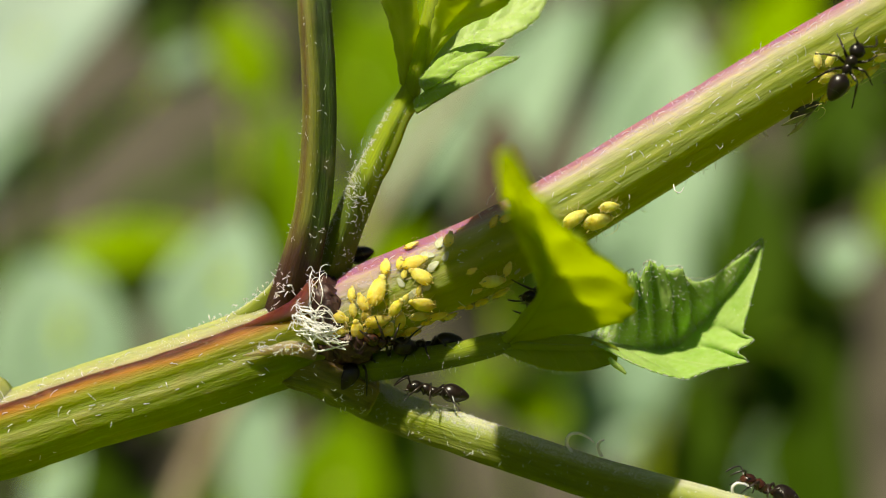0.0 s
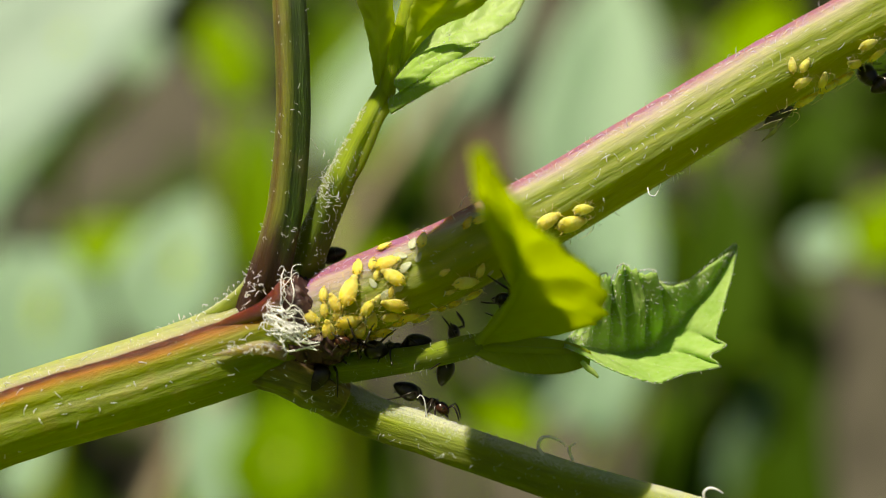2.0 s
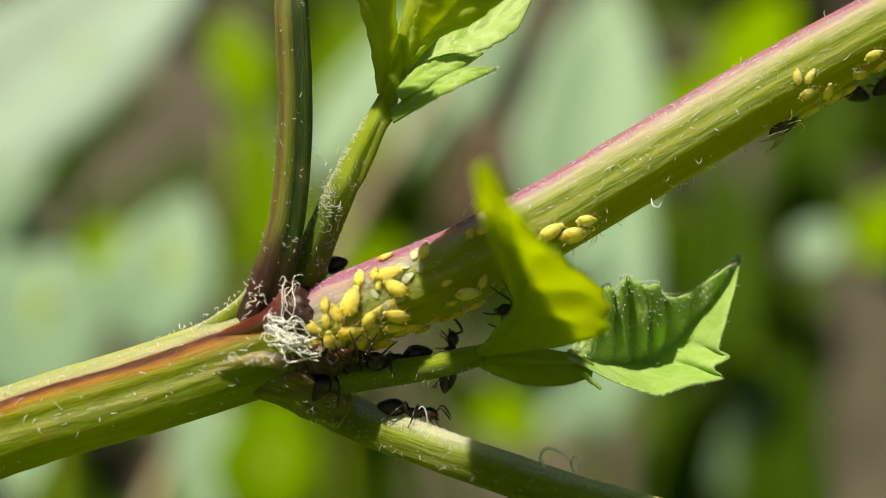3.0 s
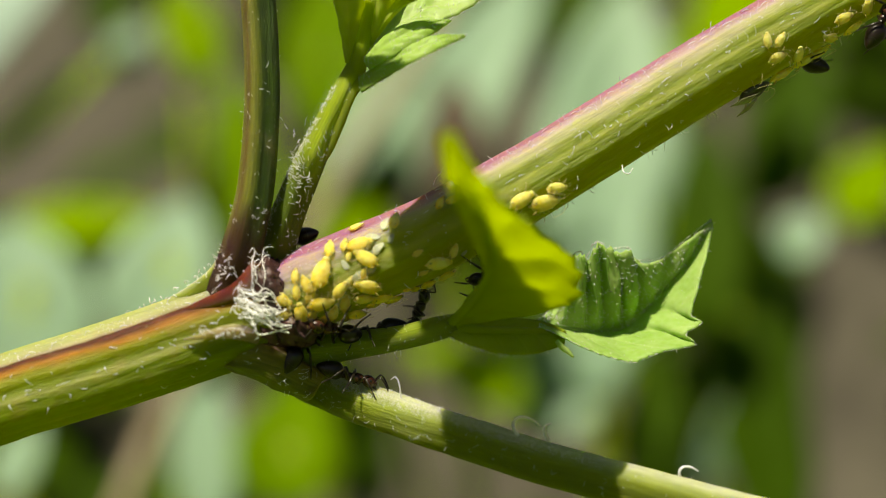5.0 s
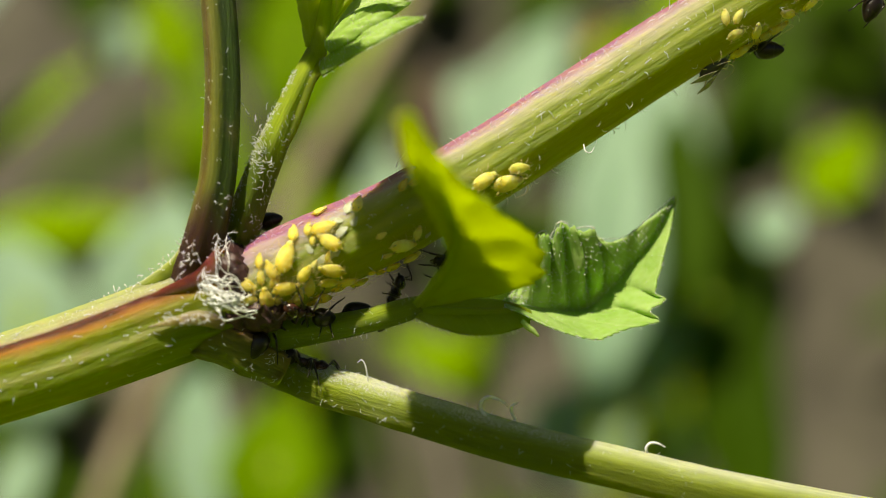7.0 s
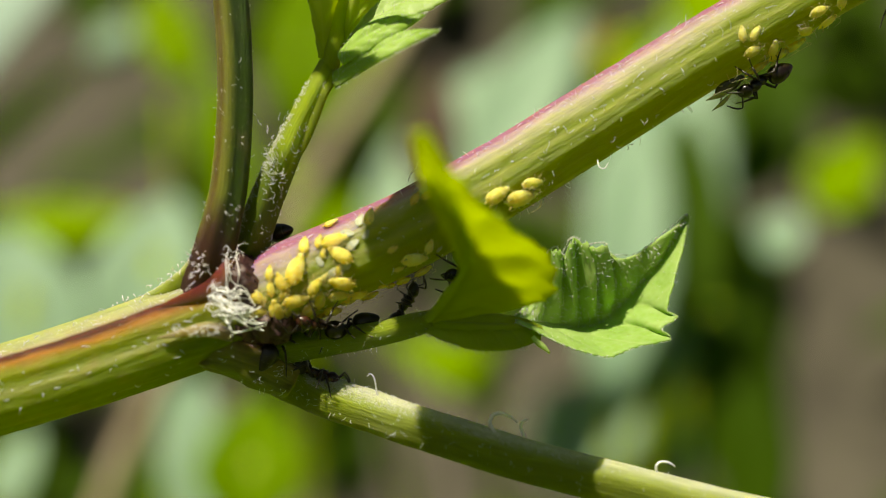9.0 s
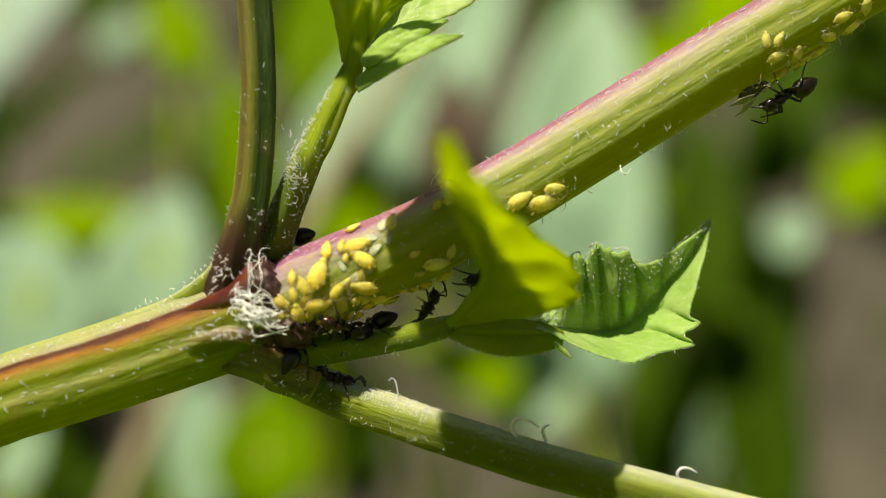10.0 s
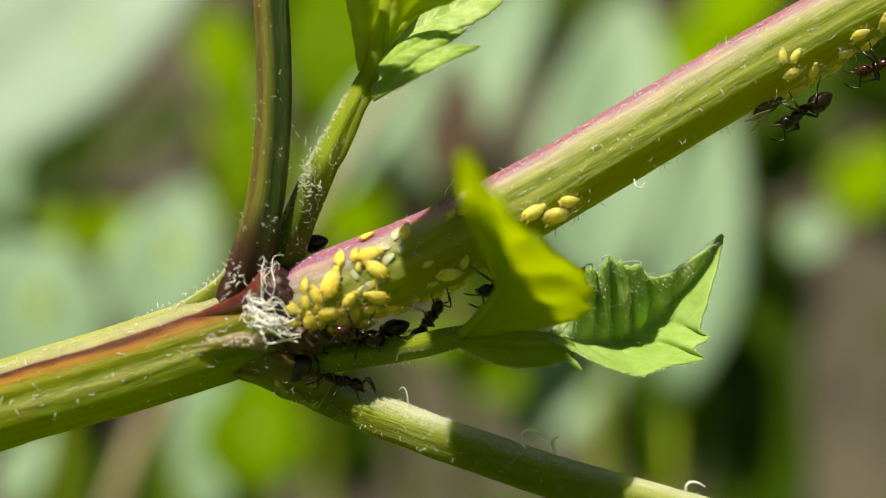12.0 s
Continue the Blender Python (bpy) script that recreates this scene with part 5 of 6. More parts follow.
def ant_meshes(shell, belly):
    meshes = {}

    def keep(name, bm, material):
        bmesh.ops.recalc_face_normals(bm, faces=bm.faces)
        for v in bm.verts:
            v.co *= ANT_SIZE
        me = bpy.data.meshes.new(name)
        bm.to_mesh(me)
        bm.free()
        me.materials.append(material)
        meshes[name] = me

    bm = bmesh.new()
    ball_mesh(bm, (-1.08, 0, 0.58), (0.66, 0.43, 0.41), axis=(-1, 0, -0.05), taper=0.34, sides=24, rings=18)
    for x, r in ((-0.80, 0.425), (-1.05, 0.432), (-1.32, 0.355)):
        ring = smooth_path([(x, r * math.cos(a), 0.58 + r * 0.96 * math.sin(a)) for a in [2 * math.pi * i / 16 for i in range(17)]], 33)
        tube_mesh(bm, ring, [0.012, 0.012], sides=5, ref=(1, 0.1, 0), cap=False)
    keep("gaster", bm, belly)
    bm = bmesh.new()
    ball_mesh(bm, (-0.42, 0, 0.50), (0.10, 0.11, 0.15), sides=12, rings=8)
    tube_mesh(bm, [Vector((-0.55, 0, 0.5)), Vector((-0.42, 0, 0.48)), Vector((-0.25, 0, 0.5))], [0.06, 0.07, 0.07], sides=8)
    keep("waist", bm, shell)
    bm = bmesh.new()
    ball_mesh(bm, (-0.08, 0, 0.52), (0.30, 0.20, 0.22), sides=16, rings=12, bumps=0.05)
    ball_mesh(bm, (0.26, 0, 0.58), (0.31, 0.26, 0.26), axis=(1, 0, 0.1), sides=16, rings=12, bumps=0.04)
    tube_mesh(bm, [Vector((0.42, 0, 0.58)), Vector((0.52, 0, 0.6)), Vector((0.62, 0, 0.6))], [0.15, 0.12, 0.13], sides=10)
    keep("thorax", bm, shell)
    bm = bmesh.new()
    ball_mesh(bm, (0.82, 0, 0.58), (0.37, 0.35, 0.29), axis=(1, 0, -0.3), taper=0.15, sides=20, rings=14)
    keep("head", bm, shell)
    for s, n in ((1, "left"), (-1, "right")):
        bm = bmesh.new()
        ball_mesh(bm, (0.84, 0.30 * s, 0.66), (0.085, 0.05, 0.075), sides=10, rings=8)
        keep("eye_" + n, bm, M_EYE)
        bm = bmesh.new()
        tube_mesh(bm, smooth_path([(1.02, 0.1 * s, 0.44), (1.16, 0.13 * s, 0.38), (1.25, 0.03 * s, 0.34)], 7), [0.06, 0.05, 0.015], sides=7)
        keep("mandible_" + n, bm, M_ANT_LEG)
        bm = bmesh.new()
        tube_mesh(bm, smooth_path([(1.02, 0.1 * s, 0.66), (1.12, 0.3 * s, 0.86), (1.2, 0.52 * s, 0.98)], 8), [0.038, 0.034], sides=7)
        tube_mesh(bm, smooth_path([(1.2, 0.52 * s, 0.98), (1.4, 0.56 * s, 0.88), (1.62, 0.5 * s, 0.66), (1.75, 0.45 * s, 0.5)], 9), [0.032, 0.038, 0.044, 0.038, 0.024], sides=7)
        keep("antenna_" + n, bm, M_ANT_LEG)
        for name, coxa, knee, ankle, toe in LEGS:
            c = Vector((coxa[0], coxa[1] * s, coxa[2]))
            k, a, t = (Vector((p[0], p[1] * s, p[2])) - c for p in (knee, ankle, toe))
            bm = bmesh.new()
            tube_mesh(bm, [Vector((0, 0, 0)), k * 0.3, k * 0.75, k], [0.075, 0.066, 0.072, 0.045], sides=8, ref=(0.3, 0.2, 0.9))
            tube_mesh(bm, [k, k.lerp(a, 0.4), a], [0.045, 0.06, 0.038], sides=8, ref=(0.3, 0.2, 0.9))
            tube_mesh(bm, [a, a.lerp(t, 0.5), t, t + Vector((0.07, 0.02 * s, -0.02))], [0.038, 0.03, 0.026, 0.014], sides=7, ref=(0.3, 0.2, 0.9))
            keep("leg_%s_%s" % (name, n), bm, M_ANT_LEG)
    return meshes


M_EYE = skin_material("ant_eye", (0.006, 0.006, 0.006), (0.012, 0.012, 0.012), rough=0.12)
ANT_SKINS = {"black": ant_meshes(M_ANT, M_ANT), "red": ant_meshes(M_ANT_RED, M_ANT)}


def ant(label, skin="black"):
    """An ant whose feet stand at z = 0, head along x, with its parts; returns it and its legs."""
    meshes = ANT_SKINS[skin]
    thing = tagged(new("ant"), label, "ant", group="ants tending aphids")
    for name in ("gaster", "waist", "thorax"):
        same(name, meshes[name], thing)
    head = same("head", meshes["head"], thing)
    legs = []
    for n, s in (("left", 1), ("right", -1)):
        for name in ("eye", "mandible", "antenna"):
            same(name, meshes[name + "_" + n], head)
        for name, coxa, *_ in LEGS:
            leg = same("leg", meshes["leg_%s_%s" % (name, n)], thing, pose(coxa[0] * MM * ANT_SIZE, coxa[1] * s * MM * ANT_SIZE, coxa[2] * MM * ANT_SIZE))
            legs.append((leg, s, name))
    return thing, legs


def stride(legs, spans, swing=16.0):
    """Keys an ant's legs: within each span (start, end, step in seconds) they swing by turns, and rest outside them."""
    for leg, s, name in legs:
        c = leg.location.copy()
        sign = 1 if (name == "middle") == (s > 0) else -1
        rows = [(0.0, 0.0)]
        for start, end, step in spans:
            n = int(round((end - start) / step))
            for i in range(n + 1):
                t = start + i * step
                if t > rows[-1][0] + 0.02:
                    rows.append((t, swing * sign * (1 if i % 2 else -1)))
        if rows[-1][0] < 12.0:
            rows.append((12.0, 0.0))
        walk(leg, [(t, pose(c.x, c.y, c.z, 6 * a / swing * s, 0, a)) for t, a in rows])


stem_ant, stem_ant_legs = ant("glossy black ant tending aphids under the upper stem", "black")
upper_ant, upper_ant_legs = ant("dark red-brown ant under the upper stem", "red")
runner, runner_legs = ant("red-brown ant running along the lower branch", "red")
climber, climber_legs = ant("glossy black ant climbing from branch to leaf stalk", "black")
gap_ant, gap_ant_legs = ant("black ant walking on the short leaf stalk", "black")
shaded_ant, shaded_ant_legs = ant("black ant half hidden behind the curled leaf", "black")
shaded_ant.matrix_basis = stance((4.35, -0.40, -1.40), (-0.89, 0.00, -0.45), (0.34, -0.64, -0.69))
base_ant, base_ant_legs = ant("red-brown ant tending aphids at the node", "red")
rear_ant, rear_ant_legs = ant("black ant behind the pink stem", "black")
rear_ant.matrix_basis = stance((-4.52, 1.64, -1.09), (-0.88, 0.38, -0.29), (-0.26, 0.11, 0.96))
crevice_ant, crevice_ant_legs = ant("black ant tucked into the shaded node", "black")
crevice_ant.matrix_basis = stance((-3.84, 0.21, -4.93), (0.44, 0.24, 0.86), (0.11, -0.97, 0.21))


def motions():
    walk(swaying_herb_a, [
        (0.0, pose(-0.0877, 0.1700, -0.2580, 0, 0.00, 0)),
        (1.5, pose(-0.0877, 0.1700, -0.2540, 0, 0.26, 0)),
        (2.5, pose(-0.0877, 0.1700, -0.2584, 0, 3.39, 0)),
        (3.0, pose(-0.0877, 0.1700, -0.2589, 0, 2.40, 0)),
        (4.8, pose(-0.0877, 0.1700, -0.2606, 0, -0.51, 0)),
        (5.5, pose(-0.0877, 0.1700, -0.2583, 0, -0.61, 0)),
        (6.5, pose(-0.0877, 0.1700, -0.2580, 0, -0.77, 0)),
        (8.5, pose(-0.0877, 0.1700, -0.2598, 0, -0.28, 0)),
        (9.5, pose(-0.0877, 0.1700, -0.2591, 0, 0.88, 0)),
        (10.5, pose(-0.0877, 0.1700, -0.2590, 0, 0.07, 0)),
        (11.3, pose(-0.0877, 0.1700, -0.2611, 0, 1.58, 0)),
        (12.0, pose(-0.0877, 0.1700, -0.2624, 0, 3.48, 0)),
    ])
    walk(swaying_herb_b, [
        (0.0, pose(-0.0890, 0.1600, -0.2580, 0, 0.00, 0)),
        (1.5, pose(-0.0890, 0.1600, -0.2544, 0, 0.08, 0)),
        (2.5, pose(-0.0890, 0.1600, -0.2528, 0, 0.09, 0)),
        (5.5, pose(-0.0890, 0.1600, -0.2577, 0, 0.69, 0)),
        (6.5, pose(-0.0890, 0.1600, -0.2594, 0, 1.28, 0)),
        (9.5, pose(-0.0890, 0.1600, -0.2577, 0, 0.89, 0)),
        (10.5, pose(-0.0890, 0.1600, -0.2570, 0, 0.51, 0)),
        (12.0, pose(-0.0890, 0.1600, -0.2598, 0, 0.82, 0)),
    ])
    walk(swaying_herb_c, [
        (0.0, pose(-0.0421, 0.1480, -0.2580, 0, 0.00, 0)),
        (1.5, pose(-0.0421, 0.1480, -0.2541, 0, -0.28, 0)),
        (2.5, pose(-0.0421, 0.1480, -0.2540, 0, -0.95, 0)),
        (5.5, pose(-0.0421, 0.1480, -0.2598, 0, -0.01, 0)),
        (6.5, pose(-0.0421, 0.1480, -0.2597, 0, 0.35, 0)),
        (9.5, pose(-0.0421, 0.1480, -0.2598, 0, -0.22, 0)),
        (10.5, pose(-0.0421, 0.1480, -0.2581, 0, -0.54, 0)),
        (12.0, pose(-0.0421, 0.1480, -0.2594, 0, -0.12, 0)),
    ])
    walk(swaying_herb_d, [
        (0.0, pose(0.0178, 0.1900, -0.2580, 0, 0.00, 0)),
        (1.5, pose(0.0178, 0.1900, -0.2477, 0, -0.93, 0)),
        (2.5, pose(0.0178, 0.1900, -0.2460, 0, -1.42, 0)),
        (3.0, pose(0.0178, 0.1900, -0.2498, 0, -1.52, 0)),
        (5.5, pose(0.0178, 0.1900, -0.2608, 0, 0.50, 0)),
        (6.5, pose(0.0178, 0.1900, -0.2688, 0, 1.58, 0)),
        (8.5, pose(0.0178, 0.1900, -0.2689, 0, 2.24, 0)),
        (9.5, pose(0.0178, 0.1900, -0.2630, 0, 1.05, 0)),
        (10.5, pose(0.0178, 0.1900, -0.2569, 0, -2.20, 0)),
        (11.3, pose(0.0178, 0.1900, -0.2587, 0, -1.32, 0)),
        (12.0, pose(0.0178, 0.1900, -0.2607, 0, -0.15, 0)),
    ])
    walk(swaying_herb_e, [
        (0.0, pose(0.0810, 0.1700, -0.2580, 0, 0.00, 0)),
        (1.5, pose(0.0810, 0.1700, -0.2536, 0, 0.32, 0)),
        (2.5, pose(0.0810, 0.1700, -0.2530, 0, -0.12, 0)),
        (5.5, pose(0.0810, 0.1700, -0.2592, 0, 0.11, 0)),
        (9.5, pose(0.0810, 0.1700, -0.2599, 0, 0.10, 0)),
        (10.5, pose(0.0810, 0.1700, -0.2590, 0, -0.56, 0)),
        (12.0, pose(0.0810, 0.1700, -0.2594, 0, 0.45, 0)),
    ])
    walk(swaying_herb_f, [
        (0.0, pose(-0.0440, 0.1700, -0.2580, 0, 0.00, 0)),
        (1.5, pose(-0.0440, 0.1700, -0.2546, 0, -0.31, 0)),
        (2.5, pose(-0.0440, 0.1700, -0.2587, 0, 0.70, 0)),
        (5.5, pose(-0.0440, 0.1700, -0.2587, 0, -0.24, 0)),
        (6.5, pose(-0.0440, 0.1700, -0.2601, 0, 0.20, 0)),
        (9.5, pose(-0.0440, 0.1700, -0.2602, 0, -0.29, 0)),
        (10.5, pose(-0.0440, 0.1700, -0.2596, 0, -0.53, 0)),
        (12.0, pose(-0.0440, 0.1700, -0.2649, 0, 0.79, 0)),
    ])
    walk(swaying_herb_g, [
        (0.0, pose(-0.0239, 0.1300, -0.2580, 0, 0.00, 0)),
        (1.5, pose(-0.0239, 0.1300, -0.2543, 0, -0.39, 0)),
        (2.5, pose(-0.0239, 0.1300, -0.2525, 0, -1.47, 0)),
        (3.0, pose(-0.0239, 0.1300, -0.2535, 0, -1.34, 0)),
        (4.8, pose(-0.0239, 0.1300, -0.2559, 0, -0.14, 0)),
        (5.5, pose(-0.0239, 0.1300, -0.2563, 0, -0.10, 0)),
        (6.5, pose(-0.0239, 0.1300, -0.2591, 0, 0.27, 0)),
        (8.5, pose(-0.0239, 0.1300, -0.2595, 0, -0.81, 0)),
        (9.5, pose(-0.0239, 0.1300, -0.2579, 0, -0.58, 0)),
        (10.5, pose(-0.0239, 0.1300, -0.2573, 0, -1.04, 0)),
        (12.0, pose(-0.0239, 0.1300, -0.2556, 0, -1.14, 0)),
    ])
    walk(swaying_herb_i, [
        (0.0, pose(0.0373, 0.1620, -0.2580, 0, 0.00, 0)),
        (1.5, pose(0.0373, 0.1620, -0.2477, 0, -0.93, 0)),
        (2.1, pose(0.0373, 0.1620, -0.2465, 0, -1.20, 0)),
        (2.35, pose(0.0373, 0.1620, -0.2460, 0, -1.40, 68)),
        (2.5, pose(0.0373, 0.1620, -0.2460, 0, -1.42, 72)),
        (2.7, pose(0.0373, 0.1620, -0.2480, 0, -1.50, 4)),
        (3.0, pose(0.0373, 0.1620, -0.2498, 0, -1.52, 0)),
        (5.5, pose(0.0373, 0.1620, -0.2608, 0, 0.50, 0)),
        (6.5, pose(0.0373, 0.1620, -0.2688, 0, 1.58, 0)),
        (8.5, pose(0.0373, 0.1620, -0.2689, 0, 3.00, 0)),
        (9.5, pose(0.0373, 0.1620, -0.2630, 0, 1.05, 0)),
        (10.5, pose(0.0373, 0.1620, -0.2569, 0, -2.20, 0)),
        (11.3, pose(0.0373, 0.1620, -0.2587, 0, -1.32, 0)),
        (12.0, pose(0.0373, 0.1620, -0.2607, 0, -0.15, 0)),
    ])
    walk(swaying_herb_h, [
        (0.0, pose(0.0370, 0.1500, -0.2580, 0, 0.00, 0)),
        (1.5, pose(0.0370, 0.1500, -0.2580, 0, -0.40, 0)),
        (3.0, pose(0.0370, 0.1500, -0.2580, 0, -0.60, 0)),
        (5.5, pose(0.0370, 0.1500, -0.2580, 0, 0.20, 0)),
        (6.7, pose(0.0370, 0.1500, -0.2580, 0, 0.70, 0)),
        (8.4, pose(0.0370, 0.1500, -0.2580, 0, 3.20, 0)),
        (9.0, pose(0.0370, 0.1500, -0.2580, 0, 1.40, 0)),
        (9.5, pose(0.0370, 0.1500, -0.2580, 0, 0.80, 0)),
        (10.0, pose(0.0370, 0.1500, -0.2580, 0, 0.20, 0)),
        (11.2, pose(0.0370, 0.1500, -0.2580, 0, 0.30, 0)),
        (12.0, pose(0.0370, 0.1500, -0.2580, 0, 3.30, 0)),
    ])
    walk(stem_ant, [
        (0.0, stance((17.44, -2.10, 7.85), (0.48, 0.00, 0.88), (0.00, -1.00, 0.00))),
        (0.3, stance((17.77, -2.10, 8.08), (0.69, 0.00, 0.73), (0.00, -1.00, 0.00))),
        (0.5, stance((17.87, -1.97, 8.17), (0.84, 0.09, 0.54), (0.46, -0.63, -0.62))),
        (0.8, stance((18.49, -1.08, 8.02), (0.83, 0.20, 0.53), (0.53, -0.59, -0.61))),
        (1.0, stance((18.79, -0.86, 8.10), (0.76, 0.22, 0.61), (0.59, 0.17, -0.79))),
        (1.3, stance((19.44, 0.31, 8.43), (0.43, 0.25, 0.86), (0.34, 0.84, -0.42))),
        (1.5, stance((19.43, 0.41, 8.35), (0.37, 0.35, 0.86), (0.25, 0.85, -0.46))),
        (2.0, stance((20.51, 0.76, 9.37), (-0.41, 0.42, 0.81), (-0.57, 0.58, -0.58))),
        (2.5, stance((19.44, 0.93, 8.94), (-0.75, 0.46, 0.48), (-0.41, 0.25, -0.88))),
        (3.0, stance((19.26, 0.92, 8.89), (-0.74, 0.45, 0.50), (-0.43, 0.26, -0.86))),
        (4.8, stance((18.55, 0.85, 8.57), (-0.80, 0.43, 0.41), (-0.36, 0.19, -0.91))),
        (5.0, stance((18.61, 0.85, 8.42), (-0.80, 0.44, 0.40), (-0.36, 0.19, -0.91))),
        (5.5, stance((18.50, 0.85, 8.24), (-0.80, 0.45, 0.40), (-0.35, 0.20, -0.92))),
        (6.0, stance((18.16, 0.72, 7.93), (-0.81, 0.49, 0.33), (-0.28, 0.17, -0.94))),
        (6.5, stance((18.02, 0.59, 7.87), (-0.85, 0.46, 0.27), (-0.24, 0.13, -0.96))),
        (8.3, stance((17.76, -0.09, 7.02), (-0.93, 0.00, -0.36), (0.28, -0.63, -0.73))),
        (8.5, stance((17.65, -0.15, 7.06), (-0.93, -0.05, -0.36), (0.32, -0.62, -0.72))),
        (9.0, stance((17.30, -0.20, 6.65), (-0.89, -0.09, -0.46), (0.41, -0.62, -0.67))),
        (9.5, stance((17.34, -0.20, 6.31), (-0.91, -0.08, -0.42), (0.37, -0.62, -0.69))),
        (10.0, stance((17.37, -0.20, 6.28), (-0.88, -0.08, -0.46), (0.41, -0.62, -0.67))),
        (10.5, stance((17.32, -0.19, 6.37), (-0.84, -0.08, -0.54), (0.46, -0.64, -0.62))),
        (11.0, stance((17.34, -0.19, 6.37), (-0.85, -0.09, -0.52), (0.45, -0.63, -0.63))),
        (11.5, stance((17.31, -0.19, 6.39), (-0.85, -0.09, -0.53), (0.45, -0.63, -0.63))),
        (12.0, stance((17.38, -0.19, 6.25), (-0.85, -0.08, -0.53), (0.45, -0.64, -0.63))),
    ])
    stride(stem_ant_legs, [(0.0, 1.4, 0.1), (1.8, 2.4, 0.2), (7.0, 8.4, 0.2), (9.0, 12.0, 0.5)])
    walk(upper_ant, [
        (0.0, stance((21.40, 0.00, 8.41), (0.83, 0.00, 0.55), (0.55, 0.00, -0.83))),
        (1.5, stance((21.63, 0.00, 8.71), (0.79, 0.00, 0.61), (0.61, 0.00, -0.79))),
        (2.5, stance((21.40, 0.00, 8.96), (0.83, 0.00, 0.56), (0.56, 0.00, -0.83))),
        (4.8, stance((21.19, -0.89, 9.79), (0.47, 0.15, 0.87), (0.60, -0.78, -0.19))),
        (5.0, stance((21.34, -0.90, 9.49), (0.51, 0.14, 0.85), (0.60, -0.76, -0.24))),
        (5.5, stance((22.12, -0.89, 9.73), (0.45, 0.15, 0.88), (0.59, -0.79, -0.16))),
        (6.5, stance((22.84, -0.87, 9.52), (0.38, 0.16, 0.91), (0.55, -0.83, -0.08))),
        (8.5, stance((23.36, -0.88, 10.12), (0.42, 0.16, 0.89), (0.58, -0.81, -0.13))),
        (9.0, stance((23.38, -0.79, 10.24), (-0.04, 0.16, 0.99), (-0.07, -0.99, 0.15))),
        (9.5, stance((24.08, -0.93, 9.86), (-0.63, 0.14, 0.77), (-0.61, -0.70, -0.37))),
        (10.0, stance((23.82, -0.98, 9.36), (-0.98, 0.12, -0.13), (0.03, -0.60, -0.80))),
        (11.0, stance((23.24, -0.60, 9.29), (-0.71, 0.35, -0.61), (0.21, -0.73, -0.66))),
        (11.5, stance((21.13, -0.65, 8.73), (-0.89, 0.23, -0.39), (0.16, -0.65, -0.74))),
        (12.0, stance((20.93, -0.66, 8.48), (-0.91, 0.23, -0.34), (0.12, -0.64, -0.76))),
    ])
    stride(upper_ant_legs, [(10.0, 12.0, 0.2)])
    walk(runner, [
        (0.0, stance((13.84, -1.80, -10.91), (-0.92, 0.00, 0.38), (0.38, 0.00, 0.92))),
        (0.1, stance((13.13, -1.80, -10.69), (-0.94, 0.00, 0.35), (0.35, 0.00, 0.94))),
        (0.2, stance((11.25, -1.70, -10.42), (-0.95, 0.00, 0.31), (0.31, 0.00, 0.95))),
        (0.3, stance((9.16, -1.70, -10.19), (-0.96, 0.00, 0.28), (0.28, 0.00, 0.96))),
        (0.4, stance((6.59, -1.60, -9.03), (-0.96, 0.00, 0.27), (0.27, 0.00, 0.96))),
        (0.5, stance((5.12, -1.40, -8.48), (-0.96, 0.00, 0.29), (0.29, 0.00, 0.96))),
        (0.6, stance((2.63, -1.20, -7.74), (-0.94, 0.00, 0.34), (0.34, 0.00, 0.94))),
        (0.7, stance((1.48, -0.80, -7.45), (-0.94, 0.00, 0.33), (0.33, 0.00, 0.94))),
        (0.8, stance((0.50, -0.50, -7.30), (-0.95, 0.00, 0.30), (0.30, 0.00, 0.95))),
        (0.9, stance((-0.04, 0.39, -7.42), (-0.98, -0.17, -0.08), (-0.07, -0.01, 1.00))),
        (1.0, stance((0.07, 0.38, -7.10), (0.99, -0.14, 0.09), (-0.09, 0.01, 1.00))),
        (1.2, stance((0.14, 0.39, -7.03), (1.00, -0.07, -0.04), (0.04, -0.00, 1.00))),
        (1.5, stance((0.27, 0.40, -7.26), (0.99, -0.08, -0.12), (0.12, -0.01, 0.99))),
        (1.9, stance((0.34, 0.41, -7.27), (0.89, -0.10, -0.45), (0.44, -0.05, 0.89))),
        (2.5, stance((0.05, 0.40, -7.35), (0.98, -0.09, -0.18), (0.18, -0.02, 0.98))),
        (3.1, stance((-0.22, 0.40, -7.30), (0.99, -0.08, -0.14), (0.14, -0.01, 0.99))),
        (4.8, stance((-1.71, -0.20, -6.89), (0.95, 0.00, -0.32), (0.32, 0.00, 0.95))),
        (5.2, stance((-1.80, 0.20, -7.22), (0.96, 0.00, -0.29), (0.29, 0.00, 0.96))),
        (5.5, stance((-1.35, 0.60, -7.37), (0.98, 0.00, -0.21), (0.21, 0.00, 0.98))),
        (6.0, stance((-2.17, 0.60, -7.42), (0.95, 0.00, -0.30), (0.30, 0.00, 0.95))),
        (6.5, stance((-2.47, 0.80, -7.12), (0.94, 0.00, -0.33), (0.33, 0.00, 0.94))),
        (8.5, stance((-2.27, 0.80, -7.26), (0.93, 0.00, -0.36), (0.36, 0.00, 0.93))),
        (9.5, stance((-2.51, 0.80, -6.85), (0.93, 0.00, -0.38), (0.38, 0.00, 0.93))),
        (10.5, stance((-2.62, 1.00, -7.24), (0.94, 0.00, -0.34), (0.34, 0.00, 0.94))),
        (12.0, stance((-2.69, 0.60, -6.84), (0.96, 0.00, -0.29), (0.29, 0.00, 0.96))),
    ])
